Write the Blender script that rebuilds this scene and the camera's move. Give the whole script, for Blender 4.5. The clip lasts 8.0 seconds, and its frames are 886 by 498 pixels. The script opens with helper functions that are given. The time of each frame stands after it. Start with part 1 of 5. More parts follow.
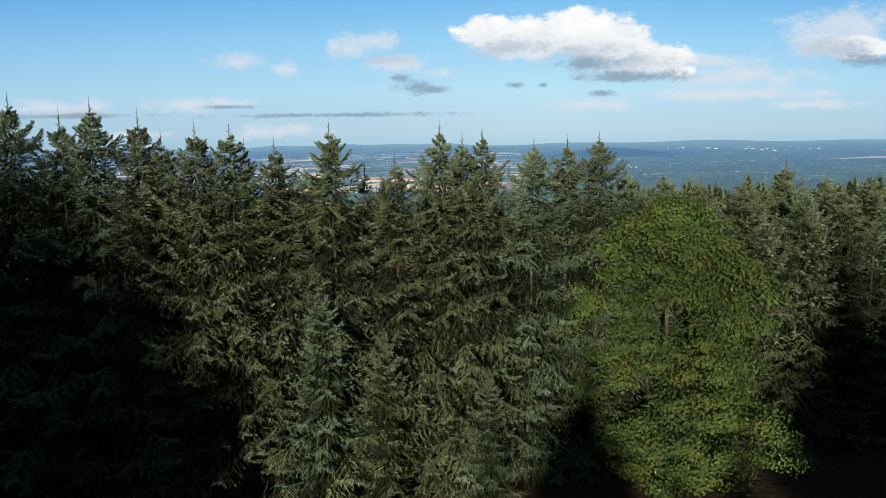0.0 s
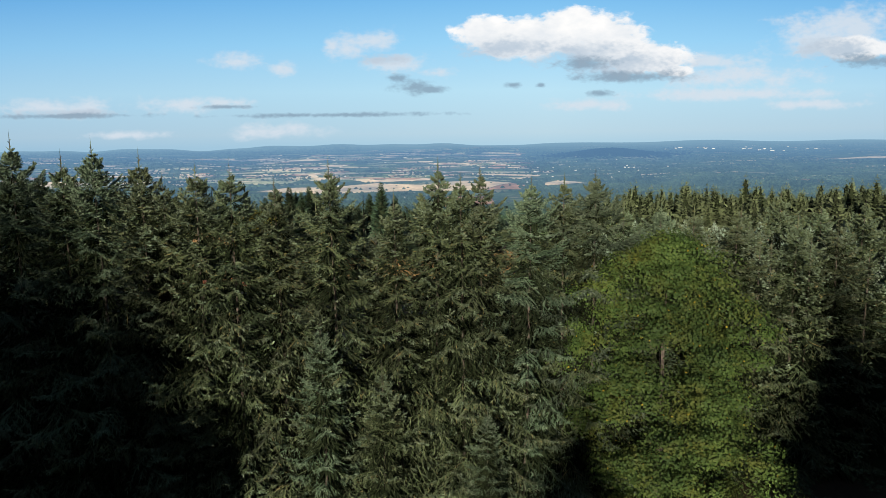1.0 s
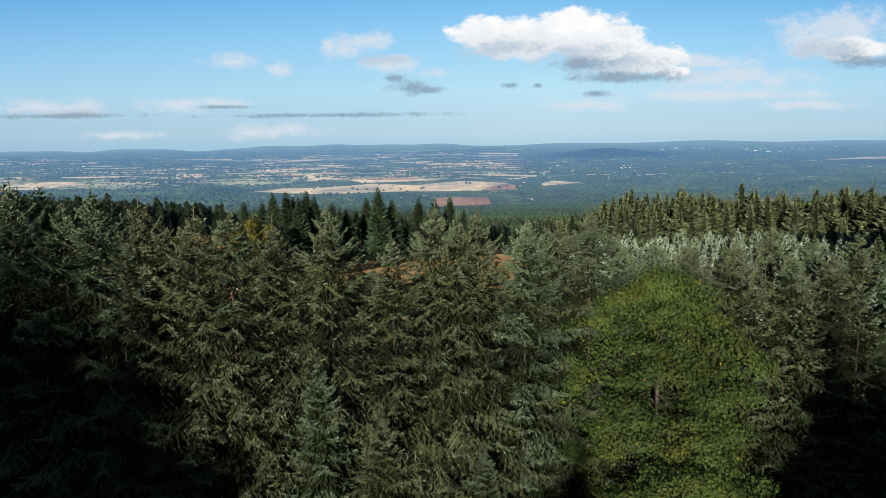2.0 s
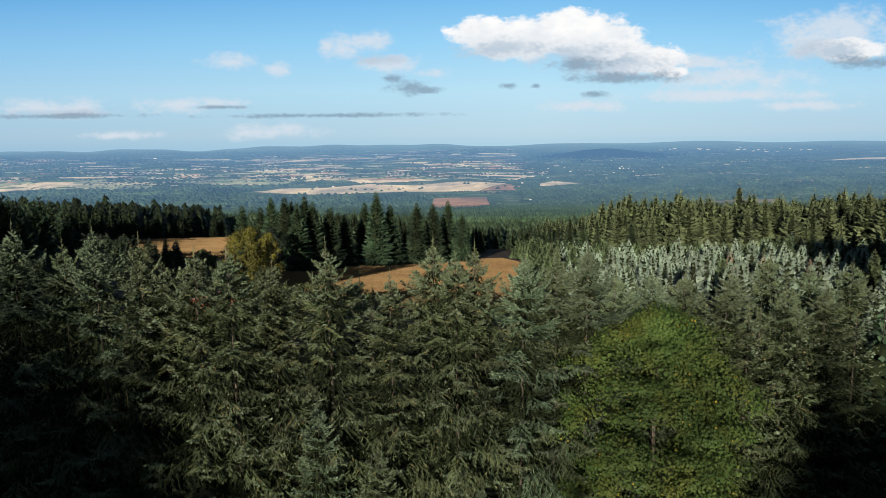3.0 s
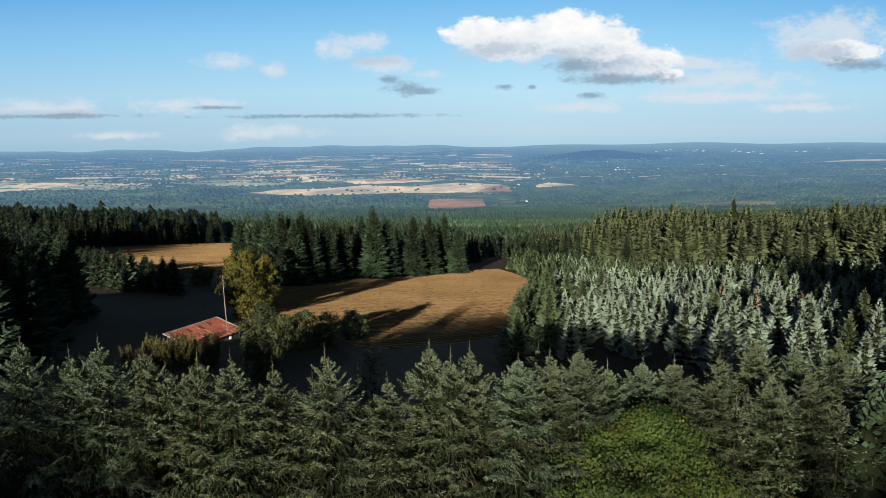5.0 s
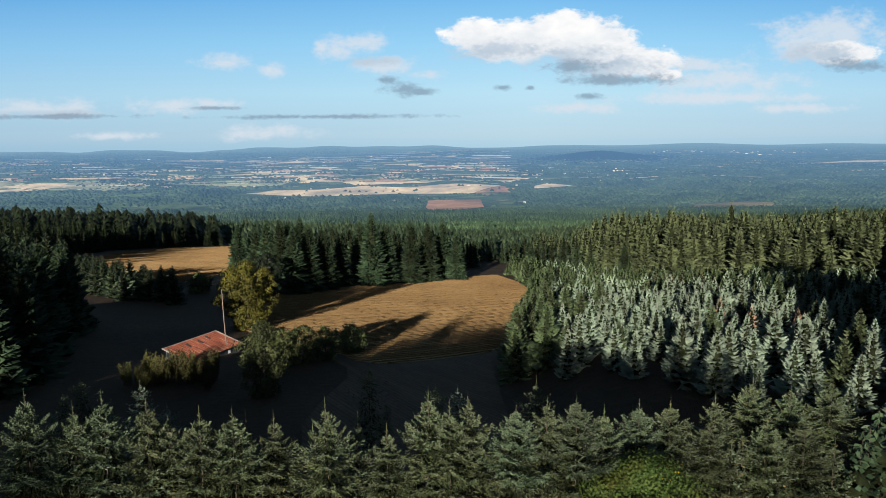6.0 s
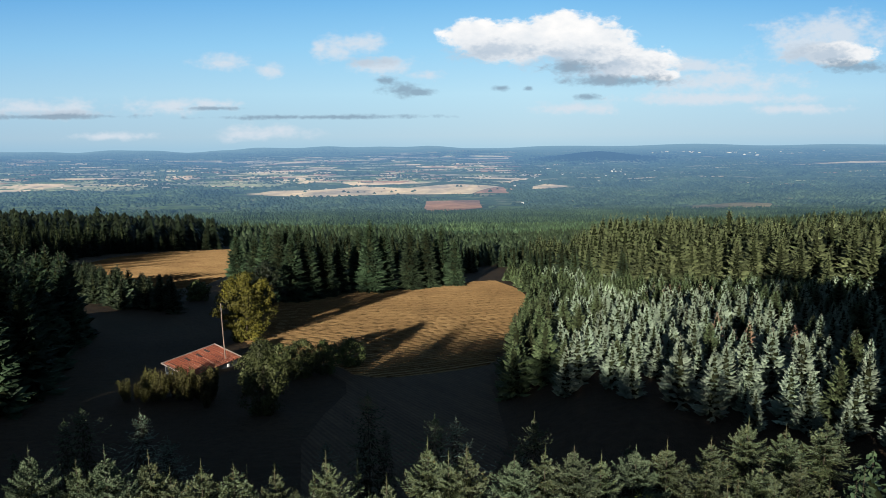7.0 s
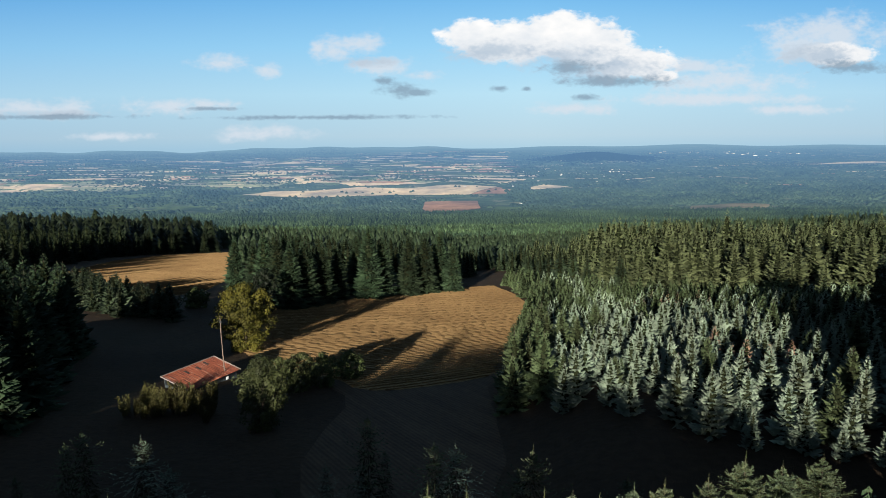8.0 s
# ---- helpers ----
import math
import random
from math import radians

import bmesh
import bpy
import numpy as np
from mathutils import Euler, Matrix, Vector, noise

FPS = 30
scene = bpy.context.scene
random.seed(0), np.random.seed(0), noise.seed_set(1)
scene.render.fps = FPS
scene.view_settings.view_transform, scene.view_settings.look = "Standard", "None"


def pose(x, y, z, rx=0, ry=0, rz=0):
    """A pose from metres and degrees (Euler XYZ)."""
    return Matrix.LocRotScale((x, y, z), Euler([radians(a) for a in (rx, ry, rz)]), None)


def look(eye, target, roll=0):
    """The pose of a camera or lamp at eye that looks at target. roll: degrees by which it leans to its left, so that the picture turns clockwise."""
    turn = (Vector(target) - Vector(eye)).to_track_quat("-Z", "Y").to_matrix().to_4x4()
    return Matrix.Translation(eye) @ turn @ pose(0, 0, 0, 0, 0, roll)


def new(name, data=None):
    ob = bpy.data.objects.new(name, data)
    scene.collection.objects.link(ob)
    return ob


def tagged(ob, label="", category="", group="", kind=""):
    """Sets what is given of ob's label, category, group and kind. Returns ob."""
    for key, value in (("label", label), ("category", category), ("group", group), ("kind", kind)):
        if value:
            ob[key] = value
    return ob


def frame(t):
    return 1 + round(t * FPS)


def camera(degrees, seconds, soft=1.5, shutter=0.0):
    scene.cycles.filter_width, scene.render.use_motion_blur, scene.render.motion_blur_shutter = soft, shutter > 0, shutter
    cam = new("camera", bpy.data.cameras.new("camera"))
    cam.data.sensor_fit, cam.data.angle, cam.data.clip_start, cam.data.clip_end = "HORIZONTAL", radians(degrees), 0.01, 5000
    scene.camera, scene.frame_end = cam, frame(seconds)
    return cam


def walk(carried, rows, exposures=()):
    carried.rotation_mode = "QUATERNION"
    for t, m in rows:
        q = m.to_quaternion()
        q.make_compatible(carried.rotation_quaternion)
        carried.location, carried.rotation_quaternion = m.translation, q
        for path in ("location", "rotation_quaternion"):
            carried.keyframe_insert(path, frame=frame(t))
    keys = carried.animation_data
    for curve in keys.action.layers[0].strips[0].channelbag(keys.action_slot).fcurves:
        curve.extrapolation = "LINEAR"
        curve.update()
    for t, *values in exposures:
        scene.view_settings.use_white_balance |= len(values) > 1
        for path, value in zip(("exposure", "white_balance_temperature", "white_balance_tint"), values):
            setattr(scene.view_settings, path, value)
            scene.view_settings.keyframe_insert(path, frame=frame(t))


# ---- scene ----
cam = camera(64.1, 8.0, soft=0.7)
# seconds, eye (x, y, z), target, roll: a drone that rises straight up
PATH = [
    (0.0, (0.22, 1.62, 18.18), (0.238, 3.595, 17.867), -0.70),
    (0.5, (0.22, 1.59, 19.10), (0.240, 3.566, 18.788), -0.70),
    (1.0, (0.22, 1.56, 20.03), (0.244, 3.535, 19.716), -0.68),
    (1.5, (0.23, 1.54, 20.95), (0.259, 3.515, 20.636), -0.66),
    (3.0, (0.26, 1.54, 23.82), (0.298, 3.515, 23.506), -0.60),
    (3.5, (0.28, 1.50, 24.92), (0.320, 3.475, 24.607), -0.58),
    (4.0, (0.31, 1.44, 26.34), (0.353, 3.415, 26.026), -0.56),
    (4.5, (0.32, 1.36, 27.77), (0.366, 3.335, 27.456), -0.52),
    (6.0, (0.30, 1.25, 32.03), (0.354, 3.224, 31.717), -0.44),
    (6.5, (0.29, 1.25, 33.42), (0.346, 3.224, 33.107), -0.42),
    (7.0, (0.27, 1.26, 34.79), (0.329, 3.235, 34.477), -0.40),
    (7.5, (0.22, 1.26, 36.11), (0.281, 3.234, 35.797), -0.39),
    (8.0, (0.19, 1.26, 37.37), (0.254, 3.234, 37.057), -0.38),
]
walk(cam, [(t, look(eye, target, roll)) for t, eye, target, roll in PATH])

# ---- world, sun, exposure ----
SUN_ELEV, SUN_AZ = 13.2, 194.5          # azimuth clockwise from the +y axis
world = bpy.data.worlds.new("world")
scene.world = world
world.use_nodes = True
wn = world.node_tree.nodes
sky = wn.new("ShaderNodeTexSky")
sky.sky_type = "NISHITA"
sky.sun_disc = False
sky.sun_elevation, sky.sun_rotation = radians(SUN_ELEV), radians(SUN_AZ)
sky.altitude, sky.air_density, sky.dust_density, sky.ozone_density = 400, 1.0, 0.3, 2.0
world.node_tree.links.new(sky.outputs[0], wn["Background"].inputs[0])
wn["Background"].inputs[1].default_value = 0.035
sun_data = bpy.data.lights.new("sun", "SUN")
sun_data.energy, sun_data.angle, sun_data.color = 5.0, radians(0.8), (1.0, 0.93, 0.82)
sun = new("sun", sun_data)
away = Vector((-math.sin(radians(SUN_AZ)) * math.cos(radians(SUN_ELEV)), -math.cos(radians(SUN_AZ)) * math.cos(radians(SUN_ELEV)), -math.sin(radians(SUN_ELEV))))
sun.matrix_world = Matrix.Translation((0, -60, 120)) @ away.to_track_quat("-Z", "Y").to_matrix().to_4x4()
scene.view_settings.exposure = 1.4

# ---- the lie of the land ----
SLOPE_Y = [-900, -300, 1000, 1500, 2000, 2600, 3100, 3600, 4200, 4700, 4890]
SLOPE_Z = [110, 39.8, -112.3, -160, -205, -248, -268, -225, -128, -52, -28]


PLANT_Y, PLANT_X = [90, 118, 157, 197, 262, 300, 345], [13, 15, 20.5, 29, 42, 43, 40]      # edge of the plantation along the field


def smooth(a, b, x):
    t = np.clip((np.asarray(x, float) - a) / (b - a), 0, 1)
    return t * t * (3 - 2 * t)


def ground_z(x, y):
    """Height of the land at a place; takes numbers or arrays."""
    x, y = np.asarray(x, float), np.asarray(y, float)
    z = np.interp(y, SLOPE_Y, SLOPE_Z)
    near = 1 - smooth(700, 1500, y)
    z = z + near * (0.035 * np.maximum(0, -x) + 0.03 * np.maximum(0, x - 60))
    # the shoulder that carries the plantation
    edge = np.interp(y, PLANT_Y, PLANT_X)
    z = z + 5.5 * smooth(-2, 14, x - edge) * smooth(58, 92, y) * (1 - smooth(145, 250, y)) * (1 - smooth(85, 150, x))
    far = smooth(2600, 3400, y)
    u = x / np.maximum(y, 1)
    z = z + far * 10 * np.sin(u * 9 + 1.0) * np.sin(y / 210.0) * np.sin(u * 23 + y / 160)
    # a long wooded butte and low ridges before the horizon
    z = z + 40 * np.exp(-((u - 0.252) / 0.058) ** 2 - ((y - 4330) / 80) ** 2)
    z = z + 22 * np.exp(-((u - 0.06) / 0.06) ** 2 - ((y - 4550) / 90) ** 2)
    z = z + smooth(4450, 4886, y) * (-22 * smooth(-0.1, -0.6, u) - 6 + smooth(0.25, -0.05, u) * (7 * np.sin(u * 31 + 2) * np.sin(u * 13) + 3 * np.sin(u * 83)))
    z = z + 12 * np.exp(-((u + 0.235) / 0.02) ** 2 - ((y - 4850) / 60) ** 2)
    return z


# ---- materials ----
def material(name, rough=0.8, spec=0.3):
    m = bpy.data.materials.new(name)
    m.use_nodes = True
    b = m.node_tree.nodes["Principled BSDF"]
    b.inputs["Roughness"].default_value = rough
    b.inputs["Specular IOR Level"].default_value = spec
    return m, m.node_tree.nodes, m.node_tree.links, b


def ramp(nodes, links, fac, stops):
    r = nodes.new("ShaderNodeValToRGB")
    els = r.color_ramp.elements
    while len(els) < len(stops):
        els.new(0.5)
    for e, (p, c) in zip(els, stops):
        e.position, e.color = p, (*c, 1)
    links.new(fac, r.inputs[0])
    return r.outputs[0]


def noise_tex(nodes, links, vec, scale, detail=3.0, rough=0.55):
    n = nodes.new("ShaderNodeTexNoise")
    n.inputs["Scale"].default_value, n.inputs["Detail"].default_value, n.inputs["Roughness"].default_value = scale, detail, rough
    if vec is not None:
        links.new(vec, n.inputs["Vector"])
    return n.outputs["Fac"]


def mixed(nodes, links, fac, a, b, blend="MIX"):
    m = nodes.new("ShaderNodeMix")
    m.data_type, m.blend_type = "RGBA", blend
    for sock, v in ((m.inputs[0], fac), (m.inputs[6], a), (m.inputs[7], b)):
        if isinstance(v, bpy.types.NodeSocket):
            links.new(v, sock)
        elif isinstance(v, tuple):
            sock.default_value = (*v, 1)
        else:
            sock.default_value = v
    return m.outputs[2]


def calc(nodes, links, op, a, b=0.0, c=0.0, clamp=False):
    m = nodes.new("ShaderNodeMath")
    m.operation, m.use_clamp = op, clamp
    for sock, v in zip(m.inputs, (a, b, c)):
        if isinstance(v, bpy.types.NodeSocket):
            links.new(v, sock)
        else:
            sock.default_value = v
    return m.outputs[0]


def foliage(name, dark, mid, light, rough=0.6, spec=0.13, odd=None, thin=0.0, patchy=1.0, fleck=0.55, blotch=None, stand=0.0):
    """Needles or leaves: colour varies from spray to spray, within the crown and from tree to tree."""
    m, n, l, b = material(name, rough, spec)
    geo, info = n.new("ShaderNodeNewGeometry"), n.new("ShaderNodeObjectInfo")
    tc = n.new("ShaderNodeTexCoord")
    fine = calc(n, l, "MULTIPLY_ADD", geo.outputs["Random Per Island"], fleck, 0.27 - 0.5 * fleck)
    patch = noise_tex(n, l, tc.outputs["Object"], 0.45, 2.0)
    fac = calc(n, l, "ADD", fine, calc(n, l, "MULTIPLY_ADD", patch, 0.9, -0.22))
    col = ramp(n, l, fac, [(0.0, dark), (0.5, mid), (1.0, light)])
    tree = calc(n, l, "MULTIPLY_ADD", info.outputs["Random"], 0.5, 0.75)
    hue = n.new("ShaderNodeHueSaturation")
    l.new(calc(n, l, "MULTIPLY_ADD", info.outputs["Random"], 0.03, 0.485), hue.inputs["Hue"])
    l.new(tree, hue.inputs["Value"])
    l.new(col, hue.inputs["Color"])
    slow = noise_tex(n, l, tc.outputs["Object"], 0.13, 1.0)
    col = mixed(n, l, patchy, hue.outputs[0], ramp(n, l, slow, [(0.32, (0.60, 0.60, 0.62)), (0.68, (1.40, 1.38, 1.32))]), "MULTIPLY")
    if blotch:
        # whole sprays that have begun to turn
        turned = noise_tex(n, l, tc.outputs["Object"], 0.55, 3.0, 0.6)
        col = mixed(n, l, ramp(n, l, turned, [(0.50, (0, 0, 0)), (0.68, (0.75, 0.75, 0.75))]), col, blotch)
    if stand:
        # stands of different age and kind
        age = noise_tex(n, l, tc.outputs["Object"], stand, 4.0, 0.6)
        col = mixed(n, l, 1.0, col, ramp(n, l, age, [(0.36, (0.55, 0.60, 0.66)), (0.50, (1.0, 1.0, 1.0)), (0.64, (1.55, 1.45, 1.20))]), "MULTIPLY")
    if odd:
        few = calc(n, l, "GREATER_THAN", geo.outputs["Random Per Island"], odd[1])
        col = mixed(n, l, few, col, odd[0])
    l.new(col, b.inputs["Base Color"])
    if thin:
        t = n.new("ShaderNodeBsdfTranslucent")
        l.new(col, t.inputs[0])
        mx = n.new("ShaderNodeMixShader")
        mx.inputs[0].default_value = thin
        l.new(b.outputs[0], mx.inputs[1])
        l.new(t.outputs[0], mx.inputs[2])
        l.new(mx.outputs[0], n["Material Output"].inputs[0])
    return m


TIPS = foliage("young fir shoots", (0.034, 0.046, 0.026), (0.060, 0.077, 0.046), (0.100, 0.117, 0.075), patchy=0.5)
FIR = foliage("fir needles", (0.0110, 0.0150, 0.0070), (0.0330, 0.0430, 0.0175), (0.0760, 0.0830, 0.0415), odd=((0.070, 0.058, 0.022), 0.965))
SPRUCE = foliage("blue-green spruce needles", (0.0130, 0.0200, 0.0120), (0.0290, 0.0430, 0.0230), (0.0600, 0.0740, 0.0440))
TALL = foliage("tall fir needles", (0.010, 0.019, 0.009), (0.021, 0.035, 0.018), (0.043, 0.061, 0.030), fleck=0.3)
OLIVE = foliage("olive fir needles", (0.037, 0.047, 0.021), (0.069, 0.085, 0.039), (0.113, 0.130, 0.065), patchy=0.7, fleck=0.3)
# darker than needles are: the left wood's shade is put into the colour
DARK = foliage("wood foliage with shade in its colour", (0.0033, 0.0052, 0.0026), (0.0065, 0.0111, 0.0052), (0.0130, 0.0175, 0.0078))
# paler and bluer than TALL: haze is put into this needle colour
SLOPE_FIRS = foliage("slope firs, haze in their green", (0.020, 0.036, 0.022), (0.034, 0.058, 0.033), (0.056, 0.085, 0.047), stand=0.006)
NOBLE = foliage("pale plantation needles", (0.082, 0.112, 0.078), (0.152, 0.194, 0.142), (0.235, 0.278, 0.210), fleck=0.3)
NOBLE_GREEN = foliage("green plantation needles", (0.024, 0.036, 0.016), (0.048, 0.066, 0.030), (0.084, 0.104, 0.052), fleck=0.3)
RUST = foliage("browned plantation needles", (0.110, 0.070, 0.048), (0.200, 0.125, 0.085), (0.290, 0.210, 0.150), fleck=0.3)
MAPLE = foliage("green maple leaves", (0.010, 0.017, 0.0038), (0.023, 0.036, 0.008), (0.044, 0.056, 0.013), rough=0.7, spec=0.08, odd=((0.110, 0.085, 0.010), 0.994), thin=0.10, patchy=0.9, blotch=(0.040, 0.040, 0.007))
GOLD = foliage("turning maple leaves", (0.017, 0.017, 0.003), (0.042, 0.037, 0.006), (0.068, 0.055, 0.008), rough=0.6, thin=0.12)
SHRUB = foliage("shrub leaves", (0.016, 0.022, 0.007), (0.036, 0.046, 0.015), (0.062, 0.072, 0.028), thin=0.1)
WILLOW = foliage("willow brush leaves", (0.020, 0.020, 0.006), (0.044, 0.041, 0.013), (0.071, 0.062, 0.022), thin=0.1)


def bark_material():
    m, n, l, b = material("bark", 0.9, 0.15)
    tc = n.new("ShaderNodeTexCoord")
    f = noise_tex(n, l, tc.outputs["Object"], 6, 5)
    l.new(ramp(n, l, f, [(0.3, (0.022, 0.017, 0.013)), (0.7, (0.060, 0.047, 0.036))]), b.inputs["Base Color"])
    return m


BARK = bark_material()
# almost black, so the shade in gaps of the crowns is painted in
INNER = foliage("near-black inner crown, gap shade in its colour", (0.006, 0.008, 0.004), (0.010, 0.013, 0.006), (0.016, 0.018, 0.010), rough=1.0, spec=0.0)


def soil_material():
    m, n, l, b = material("rough grass", 0.95, 0.1)
    tc = n.new("ShaderNodeTexCoord")
    big = noise_tex(n, l, tc.outputs["Object"], 0.02, 5)
    small = noise_tex(n, l, tc.outputs["Object"], 0.8, 6, 0.7)
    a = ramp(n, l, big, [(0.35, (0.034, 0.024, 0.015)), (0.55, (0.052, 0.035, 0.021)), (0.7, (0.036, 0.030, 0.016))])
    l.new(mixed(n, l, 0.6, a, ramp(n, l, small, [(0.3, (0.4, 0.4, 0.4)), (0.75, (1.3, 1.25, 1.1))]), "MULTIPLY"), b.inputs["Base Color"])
    bump = n.new("ShaderNodeBump")
    bump.inputs["Strength"].default_value, bump.inputs["Distance"].default_value = 0.8, 0.5
    l.new(small, bump.inputs["Height"])
    l.new(bump.outputs[0], b.inputs["Normal"])
    return m


GRASS = soil_material()


def stubble_material(name, tones, turn, rows):
    """A mown field: straw rows along one way, with patches."""
    m, n, l, b = material(name, 0.9, 0.1)
    tc, mp = n.new("ShaderNodeTexCoord"), n.new("ShaderNodeMapping")
    l.new(tc.outputs["Object"], mp.inputs[0])
    mp.inputs["Rotation"].default_value = (0, 0, radians(turn))
    stretch = n.new("ShaderNodeMapping")
    l.new(mp.outputs[0], stretch.inputs[0])
    stretch.inputs["Scale"].default_value = (0.05, 1.0, 1.0)
    lines = noise_tex(n, l, stretch.outputs[0], 0.55, 4, 0.7)
    w = n.new("ShaderNodeTexWave")
    w.wave_type, w.bands_direction = "BANDS", "Y"
    w.inputs["Scale"].default_value, w.inputs["Distortion"].default_value, w.inputs["Detail"].default_value = rows, 0.6, 2.0
    w.inputs["Detail Scale"].default_value = 0.4
    l.new(mp.outputs[0], w.inputs[0])
    patch = noise_tex(n, l, tc.outputs["Object"], 0.035, 4)
    speck = noise_tex(n, l, tc.outputs["Object"], 1.3, 5, 0.75)
    f = calc(n, l, "ADD", calc(n, l, "MULTIPLY_ADD", lines, 0.9, -0.2), calc(n, l, "ADD", calc(n, l, "MULTIPLY", patch, 0.35), calc(n, l, "MULTIPLY_ADD", w.outputs["Fac"], 0.20, -0.045)))
    col = ramp(n, l, f, [(0.28, tones[0]), (0.5, tones[1]), (0.7, tones[2])])
    l.new(mixed(n, l, 0.6, col, ramp(n, l, speck, [(0.3, (0.5, 0.5, 0.5)), (0.7, (1.35, 1.3, 1.25))]), "MULTIPLY"), b.inputs["Base Color"])
    bump = n.new("ShaderNodeBump")
    bump.inputs["Strength"].default_value, bump.inputs["Distance"].default_value = 0.35, 0.25
    l.new(calc(n, l, "MULTIPLY_ADD", w.outputs["Fac"], 0.25, calc(n, l, "ADD", speck, calc(n, l, "MULTIPLY", lines, 0.8))), bump.inputs["Height"])
    l.new(bump.outputs[0], b.inputs["Normal"])
    return m


STUBBLE = stubble_material("straw stubble", ((0.125, 0.077, 0.030), (0.20, 0.128, 0.053), (0.285, 0.195, 0.088)), 62, 0.42)
STUBBLE_UPPER = stubble_material("upper straw stubble", ((0.095, 0.061, 0.021), (0.160, 0.106, 0.037), (0.225, 0.156, 0.061)), -18, 0.10)

# stubble tones darkened to stand for the part of the field in shade
FIELD_SHADE = stubble_material("field foot, shade in its brown", ((0.046, 0.030, 0.018), (0.064, 0.043, 0.025), (0.086, 0.059, 0.034)), 62, 0.42)


def straw_material():
    m, n, l, b = material("standing straw", 0.85, 0.15)
    tc = n.new("ShaderNodeTexCoord")
    fine, patch = noise_tex(n, l, tc.outputs["Object"], 1.1, 5, 0.75), noise_tex(n, l, tc.outputs["Object"], 0.05, 4)
    f = calc(n, l, "ADD", calc(n, l, "MULTIPLY_ADD", fine, 0.9, -0.2), calc(n, l, "MULTIPLY_ADD", patch, 0.5, -0.1))
    l.new(ramp(n, l, f, [(0.2, (0.064, 0.037, 0.015)), (0.45, (0.118, 0.073, 0.031)), (0.75, (0.185, 0.124, 0.057))]), b.inputs["Base Color"])
    return m


STRAW = straw_material()
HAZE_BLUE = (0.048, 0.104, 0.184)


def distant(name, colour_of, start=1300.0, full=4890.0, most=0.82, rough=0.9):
    """Material of the far valley: its own colours under haze painted as blue emission, which grows with distance."""
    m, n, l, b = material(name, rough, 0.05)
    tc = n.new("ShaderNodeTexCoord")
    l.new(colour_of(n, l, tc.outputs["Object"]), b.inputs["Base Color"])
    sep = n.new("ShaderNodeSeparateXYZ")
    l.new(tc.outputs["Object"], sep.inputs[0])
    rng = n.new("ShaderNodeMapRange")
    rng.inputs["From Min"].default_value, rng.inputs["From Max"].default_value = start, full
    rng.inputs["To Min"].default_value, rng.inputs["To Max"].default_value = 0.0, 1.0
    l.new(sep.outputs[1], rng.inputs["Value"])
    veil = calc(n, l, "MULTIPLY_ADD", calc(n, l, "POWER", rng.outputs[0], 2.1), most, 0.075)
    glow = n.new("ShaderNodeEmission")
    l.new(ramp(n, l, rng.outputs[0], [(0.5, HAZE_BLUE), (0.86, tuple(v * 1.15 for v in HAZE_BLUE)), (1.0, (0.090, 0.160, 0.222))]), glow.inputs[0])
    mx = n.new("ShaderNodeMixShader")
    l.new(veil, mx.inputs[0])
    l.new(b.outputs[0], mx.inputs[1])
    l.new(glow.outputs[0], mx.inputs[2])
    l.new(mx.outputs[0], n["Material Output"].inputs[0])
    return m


def valley_colour(n, l, vec):
    mp = n.new("ShaderNodeMapping")
    mp.inputs["Scale"].default_value = (1 / 150, 1 / 42, 0)
    l.new(vec, mp.inputs[0])
    v = n.new("ShaderNodeTexVoronoi")
    v.inputs["Scale"].default_value = 1.0
    l.new(mp.outputs[0], v.inputs["Vector"])
    sepc = n.new("ShaderNodeSeparateColor")
    l.new(v.outputs["Color"], sepc.inputs[0])
    fields = ramp(n, l, sepc.outputs[0], [(0.0, (0.050, 0.082, 0.044)), (0.5, (0.078, 0.112, 0.058)), (0.7, (0.105, 0.125, 0.065)), (0.85, (0.17, 0.16, 0.10)), (1.0, (0.075, 0.105, 0.055))])
    woods = noise_tex(n, l, mp.outputs[0], 0.9, 6, 0.7)
    return mixed(n, l, ramp(n, l, woods, [(0.45, (0, 0, 0)), (0.52, (1, 1, 1))]), fields, (0.045, 0.072, 0.042))


def plain(c):
    def colour(n, l, vec):
        f = noise_tex(n, l, vec, 0.02, 5, 0.7)
        tone = ramp(n, l, f, [(0.3, tuple(v * 0.75 for v in c)), (0.7, tuple(min(1, v * 1.2) for v in c))])
        return mixed(n, l, 1.0, tone, ramp(n, l, noise_tex(n, l, vec, 0.0045, 4, 0.6), [(0.38, (0.62, 0.66, 0.72)), (0.62, (1.35, 1.28, 1.12))]), "MULTIPLY")
    return colour


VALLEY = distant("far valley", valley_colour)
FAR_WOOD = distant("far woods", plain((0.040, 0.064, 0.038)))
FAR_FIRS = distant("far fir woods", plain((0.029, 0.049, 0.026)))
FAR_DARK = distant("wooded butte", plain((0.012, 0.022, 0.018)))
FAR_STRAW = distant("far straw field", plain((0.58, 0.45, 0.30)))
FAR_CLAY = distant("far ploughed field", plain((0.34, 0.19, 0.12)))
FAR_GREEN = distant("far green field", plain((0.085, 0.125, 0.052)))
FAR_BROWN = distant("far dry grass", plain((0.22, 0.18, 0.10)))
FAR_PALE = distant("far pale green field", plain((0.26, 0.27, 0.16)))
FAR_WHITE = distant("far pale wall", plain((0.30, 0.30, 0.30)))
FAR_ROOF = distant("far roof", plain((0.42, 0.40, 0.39)))


